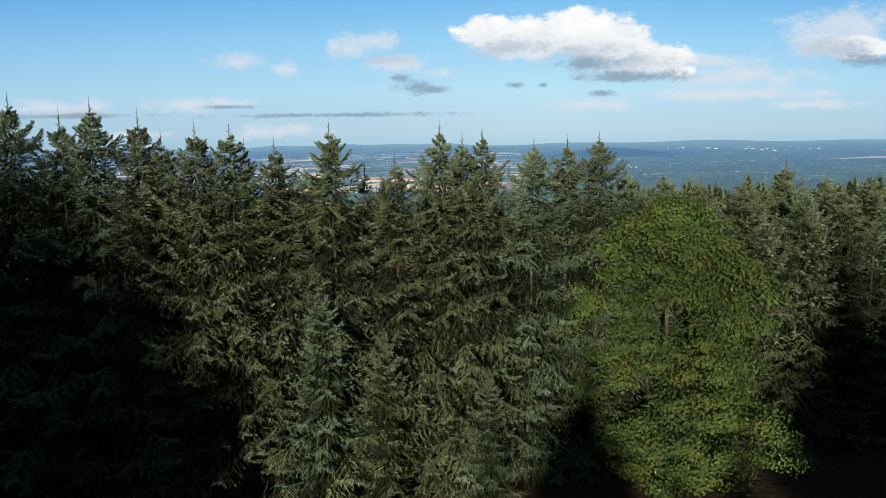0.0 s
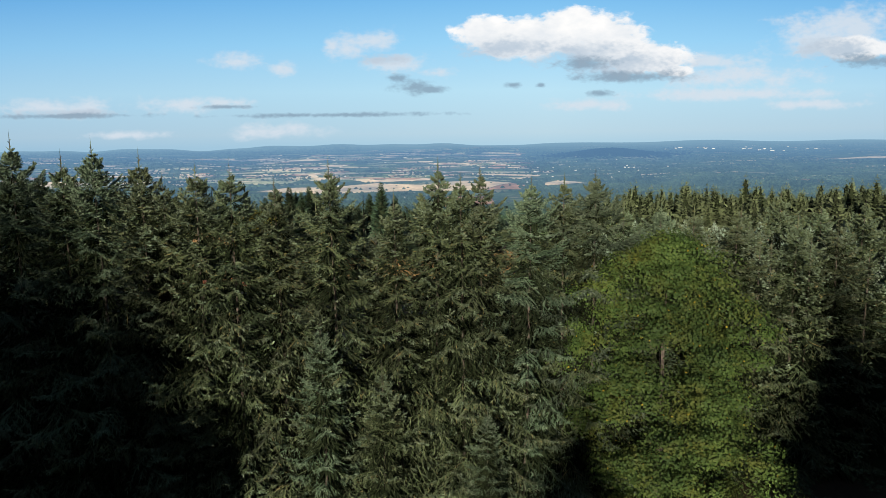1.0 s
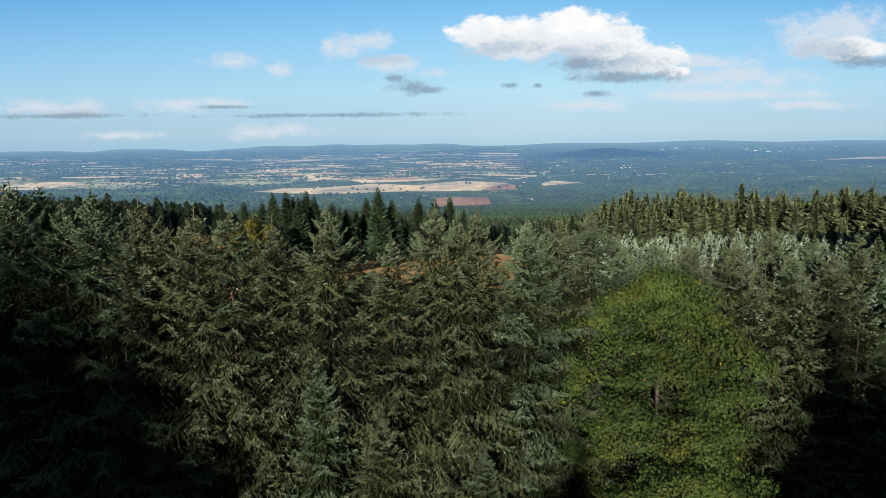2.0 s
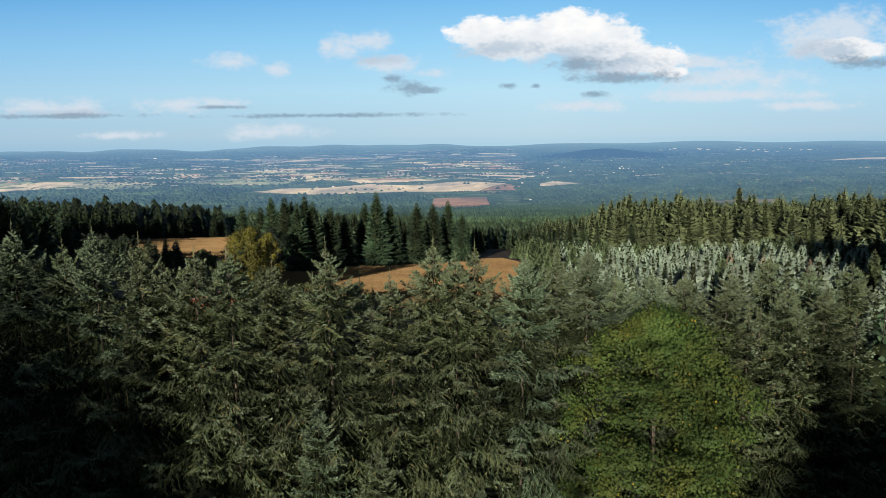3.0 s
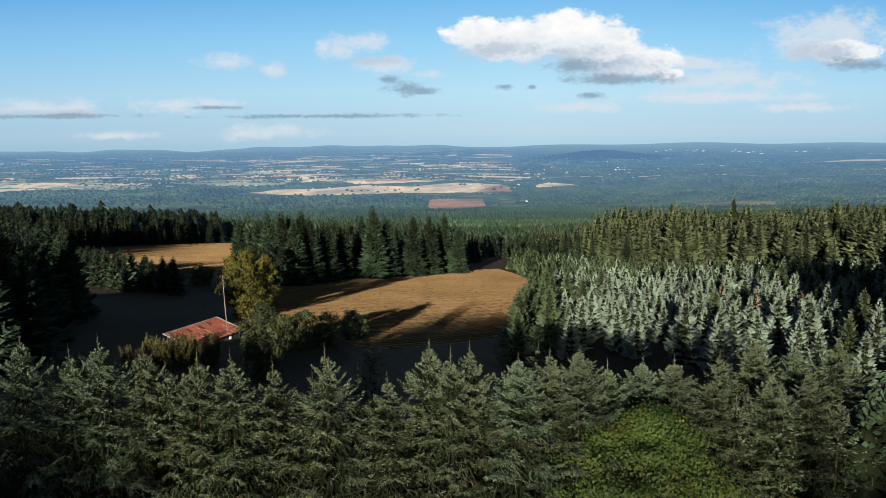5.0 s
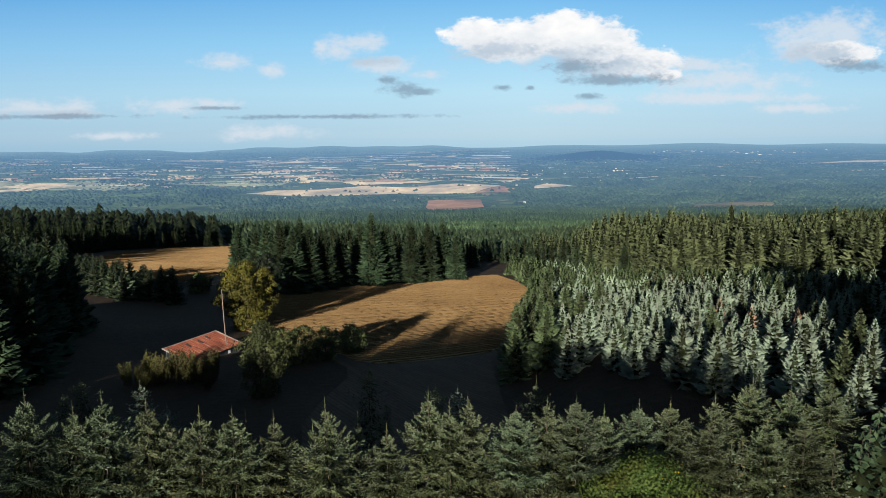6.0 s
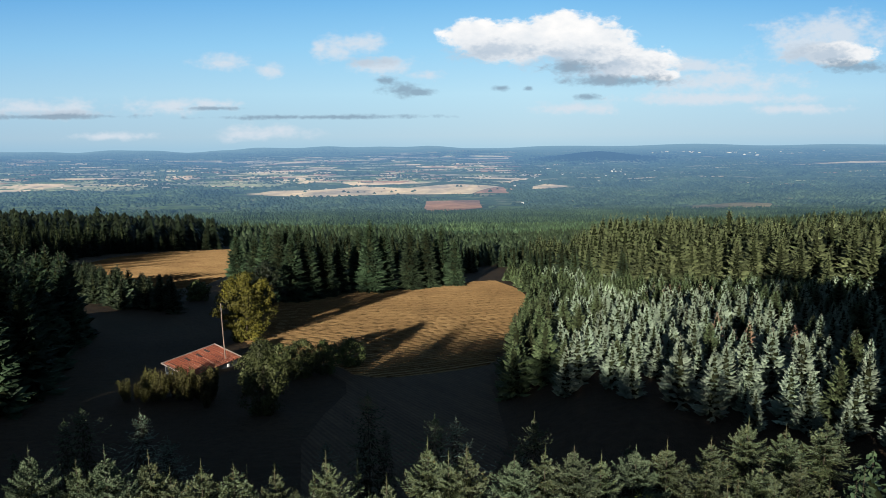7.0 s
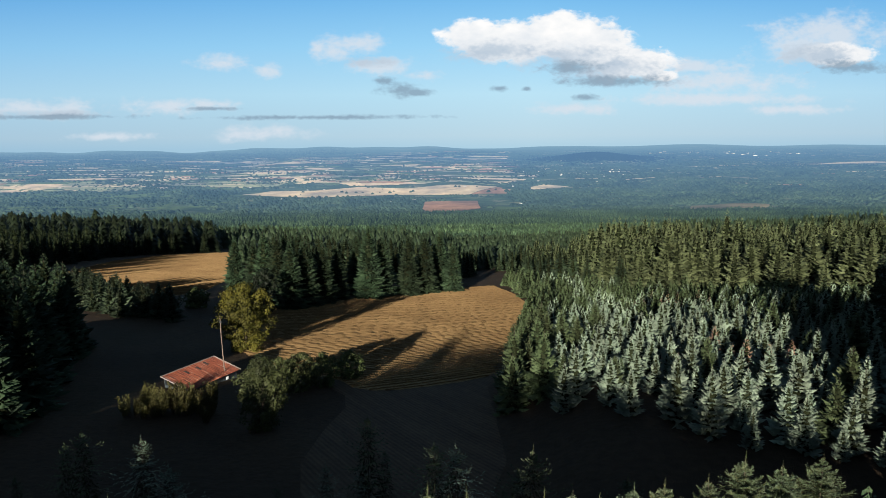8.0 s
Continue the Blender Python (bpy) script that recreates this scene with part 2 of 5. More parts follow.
# ---- mesh helpers ----
def tri_mesh(name, v, f, mats, index=None):
    """A mesh of triangles out of arrays."""
    me = bpy.data.meshes.new(name)
    v, f = np.asarray(v, np.float32), np.asarray(f, np.int32)
    me.vertices.add(len(v))
    me.vertices.foreach_set("co", v.ravel())
    me.loops.add(f.size)
    me.loops.foreach_set("vertex_index", f.ravel())
    me.polygons.add(len(f))
    me.polygons.foreach_set("loop_start", np.arange(0, f.size, 3, dtype=np.int32))
    for m in mats:
        me.materials.append(m)
    if index is not None:
        me.polygons.foreach_set("material_index", np.asarray(index, np.int32))
    me.update(calc_edges=True)
    me.validate()
    return me


def under(name, me, parent, label=""):
    ob = new(name, me)
    ob.parent = parent
    return tagged(ob, label)


def part(name, bm, mat, parent, label=""):
    me = bpy.data.meshes.new(name)
    bm.to_mesh(me)
    bm.free()
    me.materials.append(mat)
    return under(name, me, parent, label)


def sheet(x, y, z):
    """Vertices and triangles of a grid of places."""
    rows, cols = x.shape
    v = np.stack([x, y, z], -1).reshape(-1, 3)
    a = (np.arange(rows - 1)[:, None] * cols + np.arange(cols - 1)).ravel()
    f = np.concatenate([np.stack([a, a + 1, a + cols + 1], 1), np.stack([a, a + cols + 1, a + cols], 1)])
    return v, f


def land_sheet(name, y_steps, half, cols, lift, mat):
    y = np.array(y_steps, float)
    u = np.linspace(-1, 1, cols)
    yy = np.repeat(y[:, None], cols, 1)
    xx = u[None, :] * (half[0] + half[1] * np.maximum(y, 0))[:, None]
    v, f = sheet(xx, yy, ground_z(xx, yy) + lift * smooth(2250, 2500, yy))
    return new(name, tri_mesh(name, v, f, [mat]))


def field_sheet(name, corners, lift, mat, step=6.0):
    """A field laid on the land: a grid clipped to a convex or plain outline."""
    bm = bmesh.new()
    ring = [bm.verts.new((x, y, 0)) for x, y in corners]
    bm.faces.new(ring)
    c = np.array(corners, float)
    for axis in (0, 1):
        for at in np.arange(c[:, axis].min() + step, c[:, axis].max(), step):
            co, no = [0, 0, 0], [0, 0, 0]
            co[axis], no[axis] = at, 1
            bmesh.ops.bisect_plane(bm, geom=bm.verts[:] + bm.edges[:] + bm.faces[:], plane_co=co, plane_no=no)
    for w in bm.verts:
        w.co.z = float(ground_z(w.co.x, w.co.y)) + lift
    bmesh.ops.recalc_face_normals(bm, faces=bm.faces[:])
    for fc in bm.faces:
        if fc.normal.z < 0:
            fc.normal_flip()
    me = bpy.data.meshes.new(name)
    bm.to_mesh(me)
    bm.free()
    me.materials.append(mat)
    return new(name, me)


# ---- conifers ----
def unit(a):
    return a / np.maximum(np.linalg.norm(a, axis=-1, keepdims=True), 1e-6)


def diamonds(p, d, length, w):
    """One narrow leaf-shaped pair of triangles for each place p, way d, and half-width vector w."""
    n = len(p)
    v = np.stack([p, p + d * length[:, None] * 0.42 + w, p + d * length[:, None], p + d * length[:, None] * 0.42 - w], 1).reshape(-1, 3)
    a = np.arange(n) * 4
    return v, np.concatenate([np.stack([a, a + 1, a + 2], 1), np.stack([a, a + 2, a + 3], 1)])


def conifer(seed, height, radius, low, branches, twigs, length, width, droop=0.22, forks=0, power=0.75, keep=1.0, tiers=0, core=0.55, whorl=1, fill=0, crowd=0.85, inner=0.16, droopy=0.35):
    """Crown and wood of a conifer: limbs in a spiral, each with twigs on both sides."""
    r = np.random.default_rng(seed)
    u = (np.floor(np.arange(branches) / whorl) * whorl + 0.5 * whorl + r.normal(0, 0.22 * whorl, branches)) / branches
    u = np.clip(u, 0, 1)
    zb = low + (height * 0.965 - low) * u ** crowd
    fr = (height - zb) / (height - low)
    reach = radius * fr ** power * r.uniform(0.66, 1.14, branches) + 0.10
    az = np.arange(branches) * 2.39996 + r.normal(0, 0.4, branches)
    el = np.radians(52 - 44 * fr ** 0.7) + r.normal(0, 0.13, branches)
    s = np.clip(np.linspace(inner, 1.0, twigs)[None, :] + r.normal(0, 0.02, (branches, twigs)), 0.05, 1)
    out = np.stack([np.cos(az), np.sin(az), 0 * az], 1)[:, None, :]
    side = np.stack([-np.sin(az), np.cos(az), 0 * az], 1)[:, None, :]
    up = np.array([0, 0, 1.0])
    sag = (droop * fr ** 0.7)[:, None]

    def along(t):
        rise = np.sin(el)[:, None] * t - sag * t ** 2 + 0.10 * t ** 4
        return out * (reach * np.cos(el))[:, None, None] * t[..., None] + up * (zb[:, None] + reach[:, None] * rise)[..., None]

    p = along(s)
    tan = unit(out * np.cos(el)[:, None, None] + up * (np.sin(el)[:, None] - 2 * sag * s + 0.4 * s ** 3)[..., None])
    sign = np.where(np.arange(twigs) % 2 == 0, 1.0, -1.0)[None, :, None]
    ang = np.radians(r.uniform(28, 68, (branches, twigs)))
    ang[:, -1] *= 0.15
    hang = (0.04 + droopy * (0.3 + 1.4 * r.random((branches, twigs))) * fr[:, None] ** 0.5) * (1 - 0.75 * s ** 6)
    d = unit(tan * np.cos(ang)[..., None] + side * sign * np.sin(ang)[..., None] - up * hang[..., None])
    size = length * (0.45 + 0.8 * (1 - s)) * (0.20 + 0.80 * (reach / (radius + 0.1))[:, None] ** 0.7) * r.uniform(0.7, 1.3, (branches, twigs))
    use = (r.random((branches, twigs)) < keep * (0.12 + 0.88 * (reach / (radius + 0.1))[:, None] ** 0.5)).ravel() | (s > 0.985).ravel()
    p, d, size = p.reshape(-1, 3)[use], d.reshape(-1, 3)[use], size.ravel()[use]
    w = unit(np.cross(d, r.normal(0, 0.55, d.shape) + out.repeat(twigs, 1).reshape(-1, 3)[use] * 0.45 + up * 0.6))
    slim = np.clip(size / (0.55 * length), 0.42, 1.0) if forks > 3 else np.ones(len(p))
    sets = [diamonds(p, d, size, w * (width * slim * r.uniform(0.7, 1.3, len(p)))[:, None])]
    flat = unit(np.cross(d, up + r.normal(0, 0.45, d.shape)))
    for k in range(forks):
        g = (k + 0.6) / forks
        turn = (0.85 if k % 2 else -0.85) + r.normal(0, 0.22, len(p))
        d2 = unit(d * np.cos(turn)[:, None] + flat * np.sin(turn)[:, None] - up * 0.10 + r.normal(0, 0.15, d.shape))
        p2 = p + d * (size * g * 0.92)[:, None]
        w2 = unit(np.cross(d2, up + r.normal(0, 0.9, d.shape)))
        sets.append(diamonds(p2, d2, (size * 0.46 + 0.03 * length) * (1.2 - 0.55 * g) * r.uniform(0.75, 1.25, len(p)), w2 * (width * slim * 0.9 * r.uniform(0.7, 1.3, len(p)))[:, None]))
    if fill:
        # short hanging sprays close to the trunk
        g = r.random(fill) ** 0.75
        a = r.uniform(0, 2 * np.pi, fill)
        q = radius * g ** power * r.uniform(0.12, 0.62, fill)
        zf = height * 0.96 - (height * 0.96 - low) * g
        pf = np.stack([q * np.cos(a), q * np.sin(a), zf], 1)
        df = unit(np.stack([np.cos(a), np.sin(a), -r.uniform(0.2, 1.6, fill)], 1) + r.normal(0, 0.3, (fill, 3)))
        wf_ = unit(np.cross(df, r.normal(0, 1, (fill, 3))))
        lf = length * (0.35 + 0.75 * g ** 0.6)
        sets.append(diamonds(pf, df, lf, wf_ * (lf * 0.20)[:, None]))
    if tiers:
        # the dense inner crown: ragged skirts one below the other
        for k in range(tiers):
            g = (k + 0.35) / tiers
            top = height * 0.86 - (height * 0.86 - low) * max(0.0, g - 1.1 / tiers)
            foot = height * 0.86 - (height * 0.86 - low) * min(1.0, g + 0.9 / tiers)
            n = 11
            a = (np.arange(n) + r.uniform(-0.3, 0.3, n)) / n * 2 * np.pi
            q = core * radius * ((height - foot) / (height - low)) ** power * np.where(np.arange(n) % 2, 1.12, 0.66) * r.uniform(0.8, 1.15, n)
            ring = np.stack([q * np.cos(a), q * np.sin(a), foot + r.normal(0, 0.25, n) * (height - low) / tiers], 1)
            apex = np.array([[0, 0, top]])
            i = np.arange(n)
            sets.append((np.concatenate([apex, ring]), np.stack([0 * i, 1 + i, 1 + (i + 1) % n], 1)))
    v, f, at = [], [], 0
    for a, b in sets:
        v.append(a)
        f.append(b + at)
        at += len(a)
    # wood: a tapered, slightly bent trunk and a thin stick for each limb
    rings, sides = 9, 6
    h = np.linspace(0, 1, rings)
    rad = (0.011 * height + 0.02) * (1 - h) ** 0.9 + 0.012
    bend = np.cumsum(r.normal(0, 0.012, (rings, 2)), 0) * height * 0.03
    th = np.arange(sides) / sides * 2 * np.pi
    tv = np.stack([bend[:, :1] + rad[:, None] * np.cos(th), bend[:, 1:] + rad[:, None] * np.sin(th), np.repeat((h * height)[:, None], sides, 1)], -1).reshape(-1, 3)
    tf = []
    for i in range(rings - 1):
        for j in range(sides):
            a, b = i * sides + j, i * sides + (j + 1) % sides
            tf += [(a, b, b + sides), (a, b + sides, a + sides)]
    tf = np.array(tf)
    t0, t1 = along(np.full((branches, 1), 0.0))[:, 0], along(np.full((branches, 1), 0.85))[:, 0]
    thick = (0.008 + 0.005 * reach)[:, None]
    n0 = len(tv)
    sv = np.stack([t0 + up * thick, t0 - up * thick, t0 + side[:, 0] * thick, t1], 1).reshape(-1, 3)
    a = n0 + np.arange(branches) * 4
    sf = np.concatenate([np.stack([a, a + 3, a + 2], 1), np.stack([a + 2, a + 3, a + 1], 1), np.stack([a + 1, a + 3, a], 1)])
    return (np.concatenate(v), np.concatenate(f)), (np.concatenate([tv, sv]), np.concatenate([tf, sf]))


def bough_fir(tag, mat, seed, height, radius, low, twigs=14, shoots=8, gap=1.0, thick=0.028):
    """A fir seen close by: whorls of boughs, each a drooping frond of twigs in pairs, every twig hung with needle shoots."""
    r = np.random.default_rng(seed)
    levels, z = [], low
    while z < height - 0.8:
        levels.append(z)
        z += gap * float(np.interp(height - z, [0.5, 3, 6, 9], [0.27, 0.38, 0.70, 1.0])) * r.uniform(0.8, 1.2)
    zs, az = [], []
    for z in levels:
        m = int(r.integers(4, 7))
        zs.append(z + r.normal(0, 0.20 * gap, m))
        az.append(r.uniform(0, 6.28) + (np.arange(m) + r.uniform(-0.22, 0.22, m)) / m * 2 * np.pi)
    zb, az = np.minimum(np.concatenate(zs), height - 0.6), np.concatenate(az)
    n = len(zb)
    deep = height - zb
    reach = radius * (1 - np.exp(-np.maximum(deep - 0.6, 0.10) / 5.4)) * (1 + r.uniform(-1, 1, n) * np.interp(deep, [1, 5], [0.16, 0.38]))
    el = np.radians(-10 + 54 * np.exp(-deep / 5.6) + r.normal(0, 7, n))
    low_down = np.clip(deep / 7, 0, 1)
    up = np.array([0, 0, 1.0])
    out = np.stack([np.cos(az), np.sin(az), 0 * az], 1)[:, None, :]
    side = np.stack([-np.sin(az), np.cos(az), 0 * az], 1)[:, None, :]

    def along(t):
        rise = np.sin(el)[:, None] * t - 0.18 * t ** 2 + 0.20 * t ** 4
        return out * (reach * np.cos(el))[:, None, None] * t[..., None] + up * (zb[:, None] + reach[:, None] * rise)[..., None]

    s = np.clip(1 - np.linspace(1.0, 0, twigs)[None, :] * (0.66 + 0.3 * np.exp(-deep / 4))[:, None] + r.normal(0, 0.012, (n, twigs)), 0.1, 1)
    p = along(s)
    tan = unit(out * np.cos(el)[:, None, None] + up * (np.sin(el)[:, None] - 0.36 * s + 0.8 * s ** 3)[..., None])
    sign = np.where(np.arange(twigs) % 2 == 0, 1.0, -1.0)[None, :, None]
    ang = np.radians(64 - 30 * s + r.normal(0, 6, s.shape))
    ang[:, -1] *= 0.1
    hang = (0.10 + 0.75 * low_down * r.uniform(0.5, 1.4, n))[:, None] * r.uniform(0.7, 1.3, s.shape) * (1 - 0.8 * s ** 4) - 0.10
    d = unit(tan * np.cos(ang)[..., None] + side * sign * np.sin(ang)[..., None] - up * hang[..., None])
    size = (0.15 + 0.40 * reach[:, None] * np.maximum(1.04 - s, 0.02) ** 0.85) * r.uniform(0.8, 1.2, s.shape)
    use = (r.random(s.shape) < 0.45 + 0.55 * reach[:, None]) | (s > 0.98)
    face = np.broadcast_to(out * 0.75 + up * 0.5, p.shape)[use]
    tip = (s + r.normal(0, 0.10, s.shape))[use]
    high = np.broadcast_to(np.clip(1.4 - deep / 5, 0, 1)[:, None], s.shape)[use]
    droop = np.broadcast_to(low_down[:, None], s.shape)[use]
    p, d, size = p[use], d[use], size[use]
    m = len(p)
    w = unit(np.cross(d, face + r.normal(0, 0.35, d.shape)))
    sets = [diamonds(p, d, size, w * (0.8 * thick * r.uniform(0.7, 1.3, m))[:, None])]
    idx = [np.zeros(2 * m, int)]
    flat = unit(np.cross(d, up + r.normal(0, 0.35, d.shape)))
    for k in range(shoots):
        g = (k + 0.7) / shoots
        turn = (0.70 if k % 2 else -0.70) + r.normal(0, 0.14, m)
        d2 = unit(d * np.cos(turn)[:, None] + flat * np.sin(turn)[:, None] + up * (0.60 * high - 0.55 * droop * r.uniform(0.2, 1.2, m))[:, None] + r.normal(0, 0.18, d.shape))
        w2 = unit(np.cross(d2, face + r.normal(0, 0.8, d.shape)))
        long = (0.10 + 0.17 * size) * (1.2 - 0.5 * g) * r.uniform(0.75, 1.25, m)
        sets.append(diamonds(p + d * (size * g * 0.95)[:, None], d2, long, w2 * (thick * r.uniform(0.75, 1.3, m))[:, None]))
        idx.append(np.where((r.random(m) < 0.55) & ((tip > 0.80) | (high > 0.75)), 2, 0).repeat(2).reshape(m, 2).T.ravel())
    # leading shoot with its first side shoots
    lead = 11
    zl = np.concatenate([[height - 1.1, height - 1.1], height - np.linspace(1.0, 0.12, lead - 2)])
    al = np.arange(lead) * 2.4 + seed
    dl = unit(np.stack([np.cos(al) * 0.8, np.sin(al) * 0.8, 0 * al + 0.9], 1))
    dl[:2] = up
    ll = np.concatenate([[1.5, 1.5], np.linspace(0.42, 0.10, lead - 2)])
    sets.append(diamonds(np.stack([0 * zl, 0 * zl, zl], 1), dl, ll, unit(np.cross(dl, np.stack([np.sin(al), -np.cos(al), 0.2 + 0 * al], 1))) * 0.024))
    idx.append(np.zeros(2 * lead, int))
    # sprays round the trunk in near-black, which paints the shade between boughs
    dark_sprays = int((170 if shoots > 6 else 70) * height)
    g = r.random(dark_sprays)
    a = r.uniform(0, 6.28, dark_sprays)
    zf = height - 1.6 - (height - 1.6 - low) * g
    q = radius * (1 - np.exp(-(height - zf) / 7.5)) * r.uniform(0.03, 0.42, dark_sprays)
    df = unit(np.stack([np.cos(a), np.sin(a), -r.uniform(0.2, 1.4, dark_sprays)], 1) + r.normal(0, 0.4, (dark_sprays, 3)))
    sets.append(diamonds(np.stack([q * np.cos(a), q * np.sin(a), zf], 1), df, 0.2 + 0.65 * g ** 0.5, unit(np.cross(df, r.normal(0, 1, (dark_sprays, 3)))) * (0.025 + 0.035 * g ** 0.5)[:, None]))
    idx.append(np.ones(2 * dark_sprays, int))
    v, f, at = [], [], 0
    for a, b in sets:
        v.append(a)
        f.append(b + at)
        at += len(a)
    trunk = conifer(seed, height, 0.5 * radius, low, 40, 2, 0.3, 0.02)[1]
    trunk = trunk[0] * np.array([0.6, 0.6, 1.0]), trunk[1]
    return tri_mesh(tag + " crown", np.concatenate(v), np.concatenate(f), [mat, INNER, TIPS], np.concatenate(idx)), tri_mesh(tag + " trunk", trunk[0], trunk[1], [BARK])


def plume_fir(seed, height, radius, low, whorls, per, subs=4, wide=0.16, high=48.0, base=8.0, power=0.75, tiers=8, core=0.35):
    """A conifer at some distance: whorls of feathery limbs, each a folded plume with side plumes; near-black skirts
    inside paint the crown's inner shade.
    """
    r = np.random.default_rng(seed)
    n = whorls * per
    u = (np.repeat(np.arange(whorls), per) + r.normal(0.4, 0.22, n)) / whorls
    u = np.clip(u, 0, 0.985)
    zb = low + (height * 0.97 - low) * u
    fr = np.maximum((height - zb) / (height - low), 0.015)
    reach = radius * (fr ** power * r.uniform(0.72, 1.18, n) + 0.03)
    az = np.arange(n) * 2.39996 + r.normal(0, 0.3, n)
    el = np.radians(base + (high - base) * (1 - fr) ** 1.6 + r.normal(0, 6, n))
    up = np.array([0, 0, 1.0])
    out = np.stack([np.cos(az), np.sin(az), 0 * az], 1)
    side = np.stack([-np.sin(az), np.cos(az), 0 * az], 1)
    d = unit(out * np.cos(el)[:, None] + up * np.sin(el)[:, None])
    foot = up * zb[:, None] + out * (0.04 * reach)[:, None]
    sets = []

    def plume(p, way, length, half, fold):
        across = unit(np.cross(way, up + r.normal(0, 0.18, way.shape)))
        roll = r.normal(0, 0.55, len(p))[:, None]
        mid = p + way * (length * 0.5)[:, None]
        dip = up * (half * fold)[:, None]
        v = np.stack([p, mid + (across + up * roll) * half[:, None] - dip, p + way * length[:, None], mid - (across + up * roll) * half[:, None] - dip], 1).reshape(-1, 3)
        a = np.arange(len(p)) * 4
        sets.append((v, np.stack([np.stack([a, a + 1, a + 2], 1), np.stack([a, a + 2, a + 3], 1)], 1).reshape(-1, 3)))

    plume(foot, d, reach, reach * wide * r.uniform(0.8, 1.25, n), 1.1)
    for k in range(subs):
        g = 0.22 + 0.52 * (k + 0.5) / subs
        sway = np.radians((44 if k % 2 else -44) + r.normal(0, 8, n))
        way = unit(d * np.cos(sway)[:, None] + side * np.sin(sway)[:, None] - up * r.uniform(0.0, 0.3, n)[:, None])
        span = reach * (1.05 - g) * 0.66 * r.uniform(0.75, 1.25, n)
        plume(foot + d * (reach * g)[:, None], way, span, span * wide * 1.3, 1.0)
    tip = np.array([[0, 0, height * 0.955]])
    plume(tip, np.array([[0.02, 0.02, 1.0]]), np.array([height * 0.045]), np.array([height * 0.004]), 0.0)
    k11 = 11
    for k in range(tiers):
        top = height * 0.9 - (height * 0.9 - low) * max(0.0, k - 0.8) / tiers
        lower = height * 0.9 - (height * 0.9 - low) * min(1.0, (k + 1.2) / tiers)
        a = (np.arange(k11) + r.uniform(-0.3, 0.3, k11)) / k11 * 2 * np.pi
        q = core * radius * ((height - lower) / (height - low)) ** power * np.where(np.arange(k11) % 2, 1.15, 0.7) * r.uniform(0.8, 1.15, k11)
        i = np.arange(k11)
        sets.append((np.concatenate([[[0, 0, top]], np.stack([q * np.cos(a), q * np.sin(a), lower + r.normal(0, 0.2, k11) * (height - low) / tiers], 1)]), np.stack([0 * i, 1 + i, 1 + (i + 1) % k11], 1)))
    v, f, at = [], [], 0
    for a, b in sets:
        v.append(a)
        f.append(b + at)
        at += len(a)
    return (np.concatenate(v), np.concatenate(f)), conifer(seed, height, radius * 0.4, low, 8, 2, 0.05 * height, 0.004 * height)[1]


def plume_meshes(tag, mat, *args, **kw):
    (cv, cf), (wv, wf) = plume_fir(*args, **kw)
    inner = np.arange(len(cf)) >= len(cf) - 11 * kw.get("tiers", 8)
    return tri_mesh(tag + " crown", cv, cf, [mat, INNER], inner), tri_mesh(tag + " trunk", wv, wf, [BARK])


def conifer_meshes(tag, mat, *args, inside=None, **kw):
    (cv, cf), (wv, wf) = conifer(*args, **kw)
    inner = np.arange(len(cf)) >= len(cf) - 11 * kw.get("tiers", 0)
    return tri_mesh(tag + " crown", cv, cf, [mat, inside or INNER], inner), tri_mesh(tag + " trunk", wv, wf, [BARK])


def plant(name, meshes, label, category, group, x, y, turn=0.0, size=1.0, tall=1.0, lean=(0.0, 0.0), sink=0.1):
    """One tree: an empty at its foot, with trunk and crown under it."""
    root = new(name)
    crown, trunk = meshes
    under("crown", crown, root)
    under("trunk", trunk, root)
    root.matrix_basis = Matrix.Translation((x, y, float(ground_z(x, y)) - sink)) @ pose(0, 0, 0, lean[0], lean[1], turn) @ Matrix.Diagonal((size, size, size * tall, 1))
    return tagged(root, label, category, group)


def dark_core(template, tiers, count):
    """Material numbers for many copies: 1 for the near-black inner skirts, which end each template's list of faces."""
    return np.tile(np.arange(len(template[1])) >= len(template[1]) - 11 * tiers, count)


def joined(template, x, y, z, turn, size, tall):
    """Many copies of a template's triangles, as arrays."""
    tv, tf = template
    n = len(x)
    c, s = np.cos(turn), np.sin(turn)
    v = np.empty((n, len(tv), 3), np.float32)
    v[:, :, 0] = (tv[None, :, 0] * c[:, None] - tv[None, :, 1] * s[:, None]) * size[:, None] + x[:, None]
    v[:, :, 1] = (tv[None, :, 0] * s[:, None] + tv[None, :, 1] * c[:, None]) * size[:, None] + y[:, None]
    v[:, :, 2] = tv[None, :, 2] * (size * tall)[:, None] + z[:, None]
    f = tf[None] + (np.arange(n) * len(tv))[:, None, None]
    return v.reshape(-1, 3), f.reshape(-1, 3)


def spire(seed, layers, points, radius):
    """A far conifer of height 1: ragged tiers, each a star-shaped skirt."""
    r = np.random.default_rng(seed)
    v, f = [], []
    for k in range(layers):
        top, foot = 1 - 0.72 * k / layers - 0.0, 1 - 0.95 * (k + 1) / layers
        wide = radius * ((k + 1) / layers) ** 0.65
        a0 = len(v)
        v.append((r.normal(0, 0.01), r.normal(0, 0.01), top))
        for j in range(points):
            a = (j + r.uniform(-0.25, 0.25)) / points * 2 * np.pi
            q = wide * (1.15 if j % 2 else 0.62) * r.uniform(0.8, 1.2)
            v.append((q * np.cos(a), q * np.sin(a), max(0.02, foot - (0.05 if j % 2 else -0.03) + r.normal(0, 0.02))))
        for j in range(points):
            f.append((a0, a0 + 1 + j, a0 + 1 + (j + 1) % points))
    return np.array(v), np.array(f)


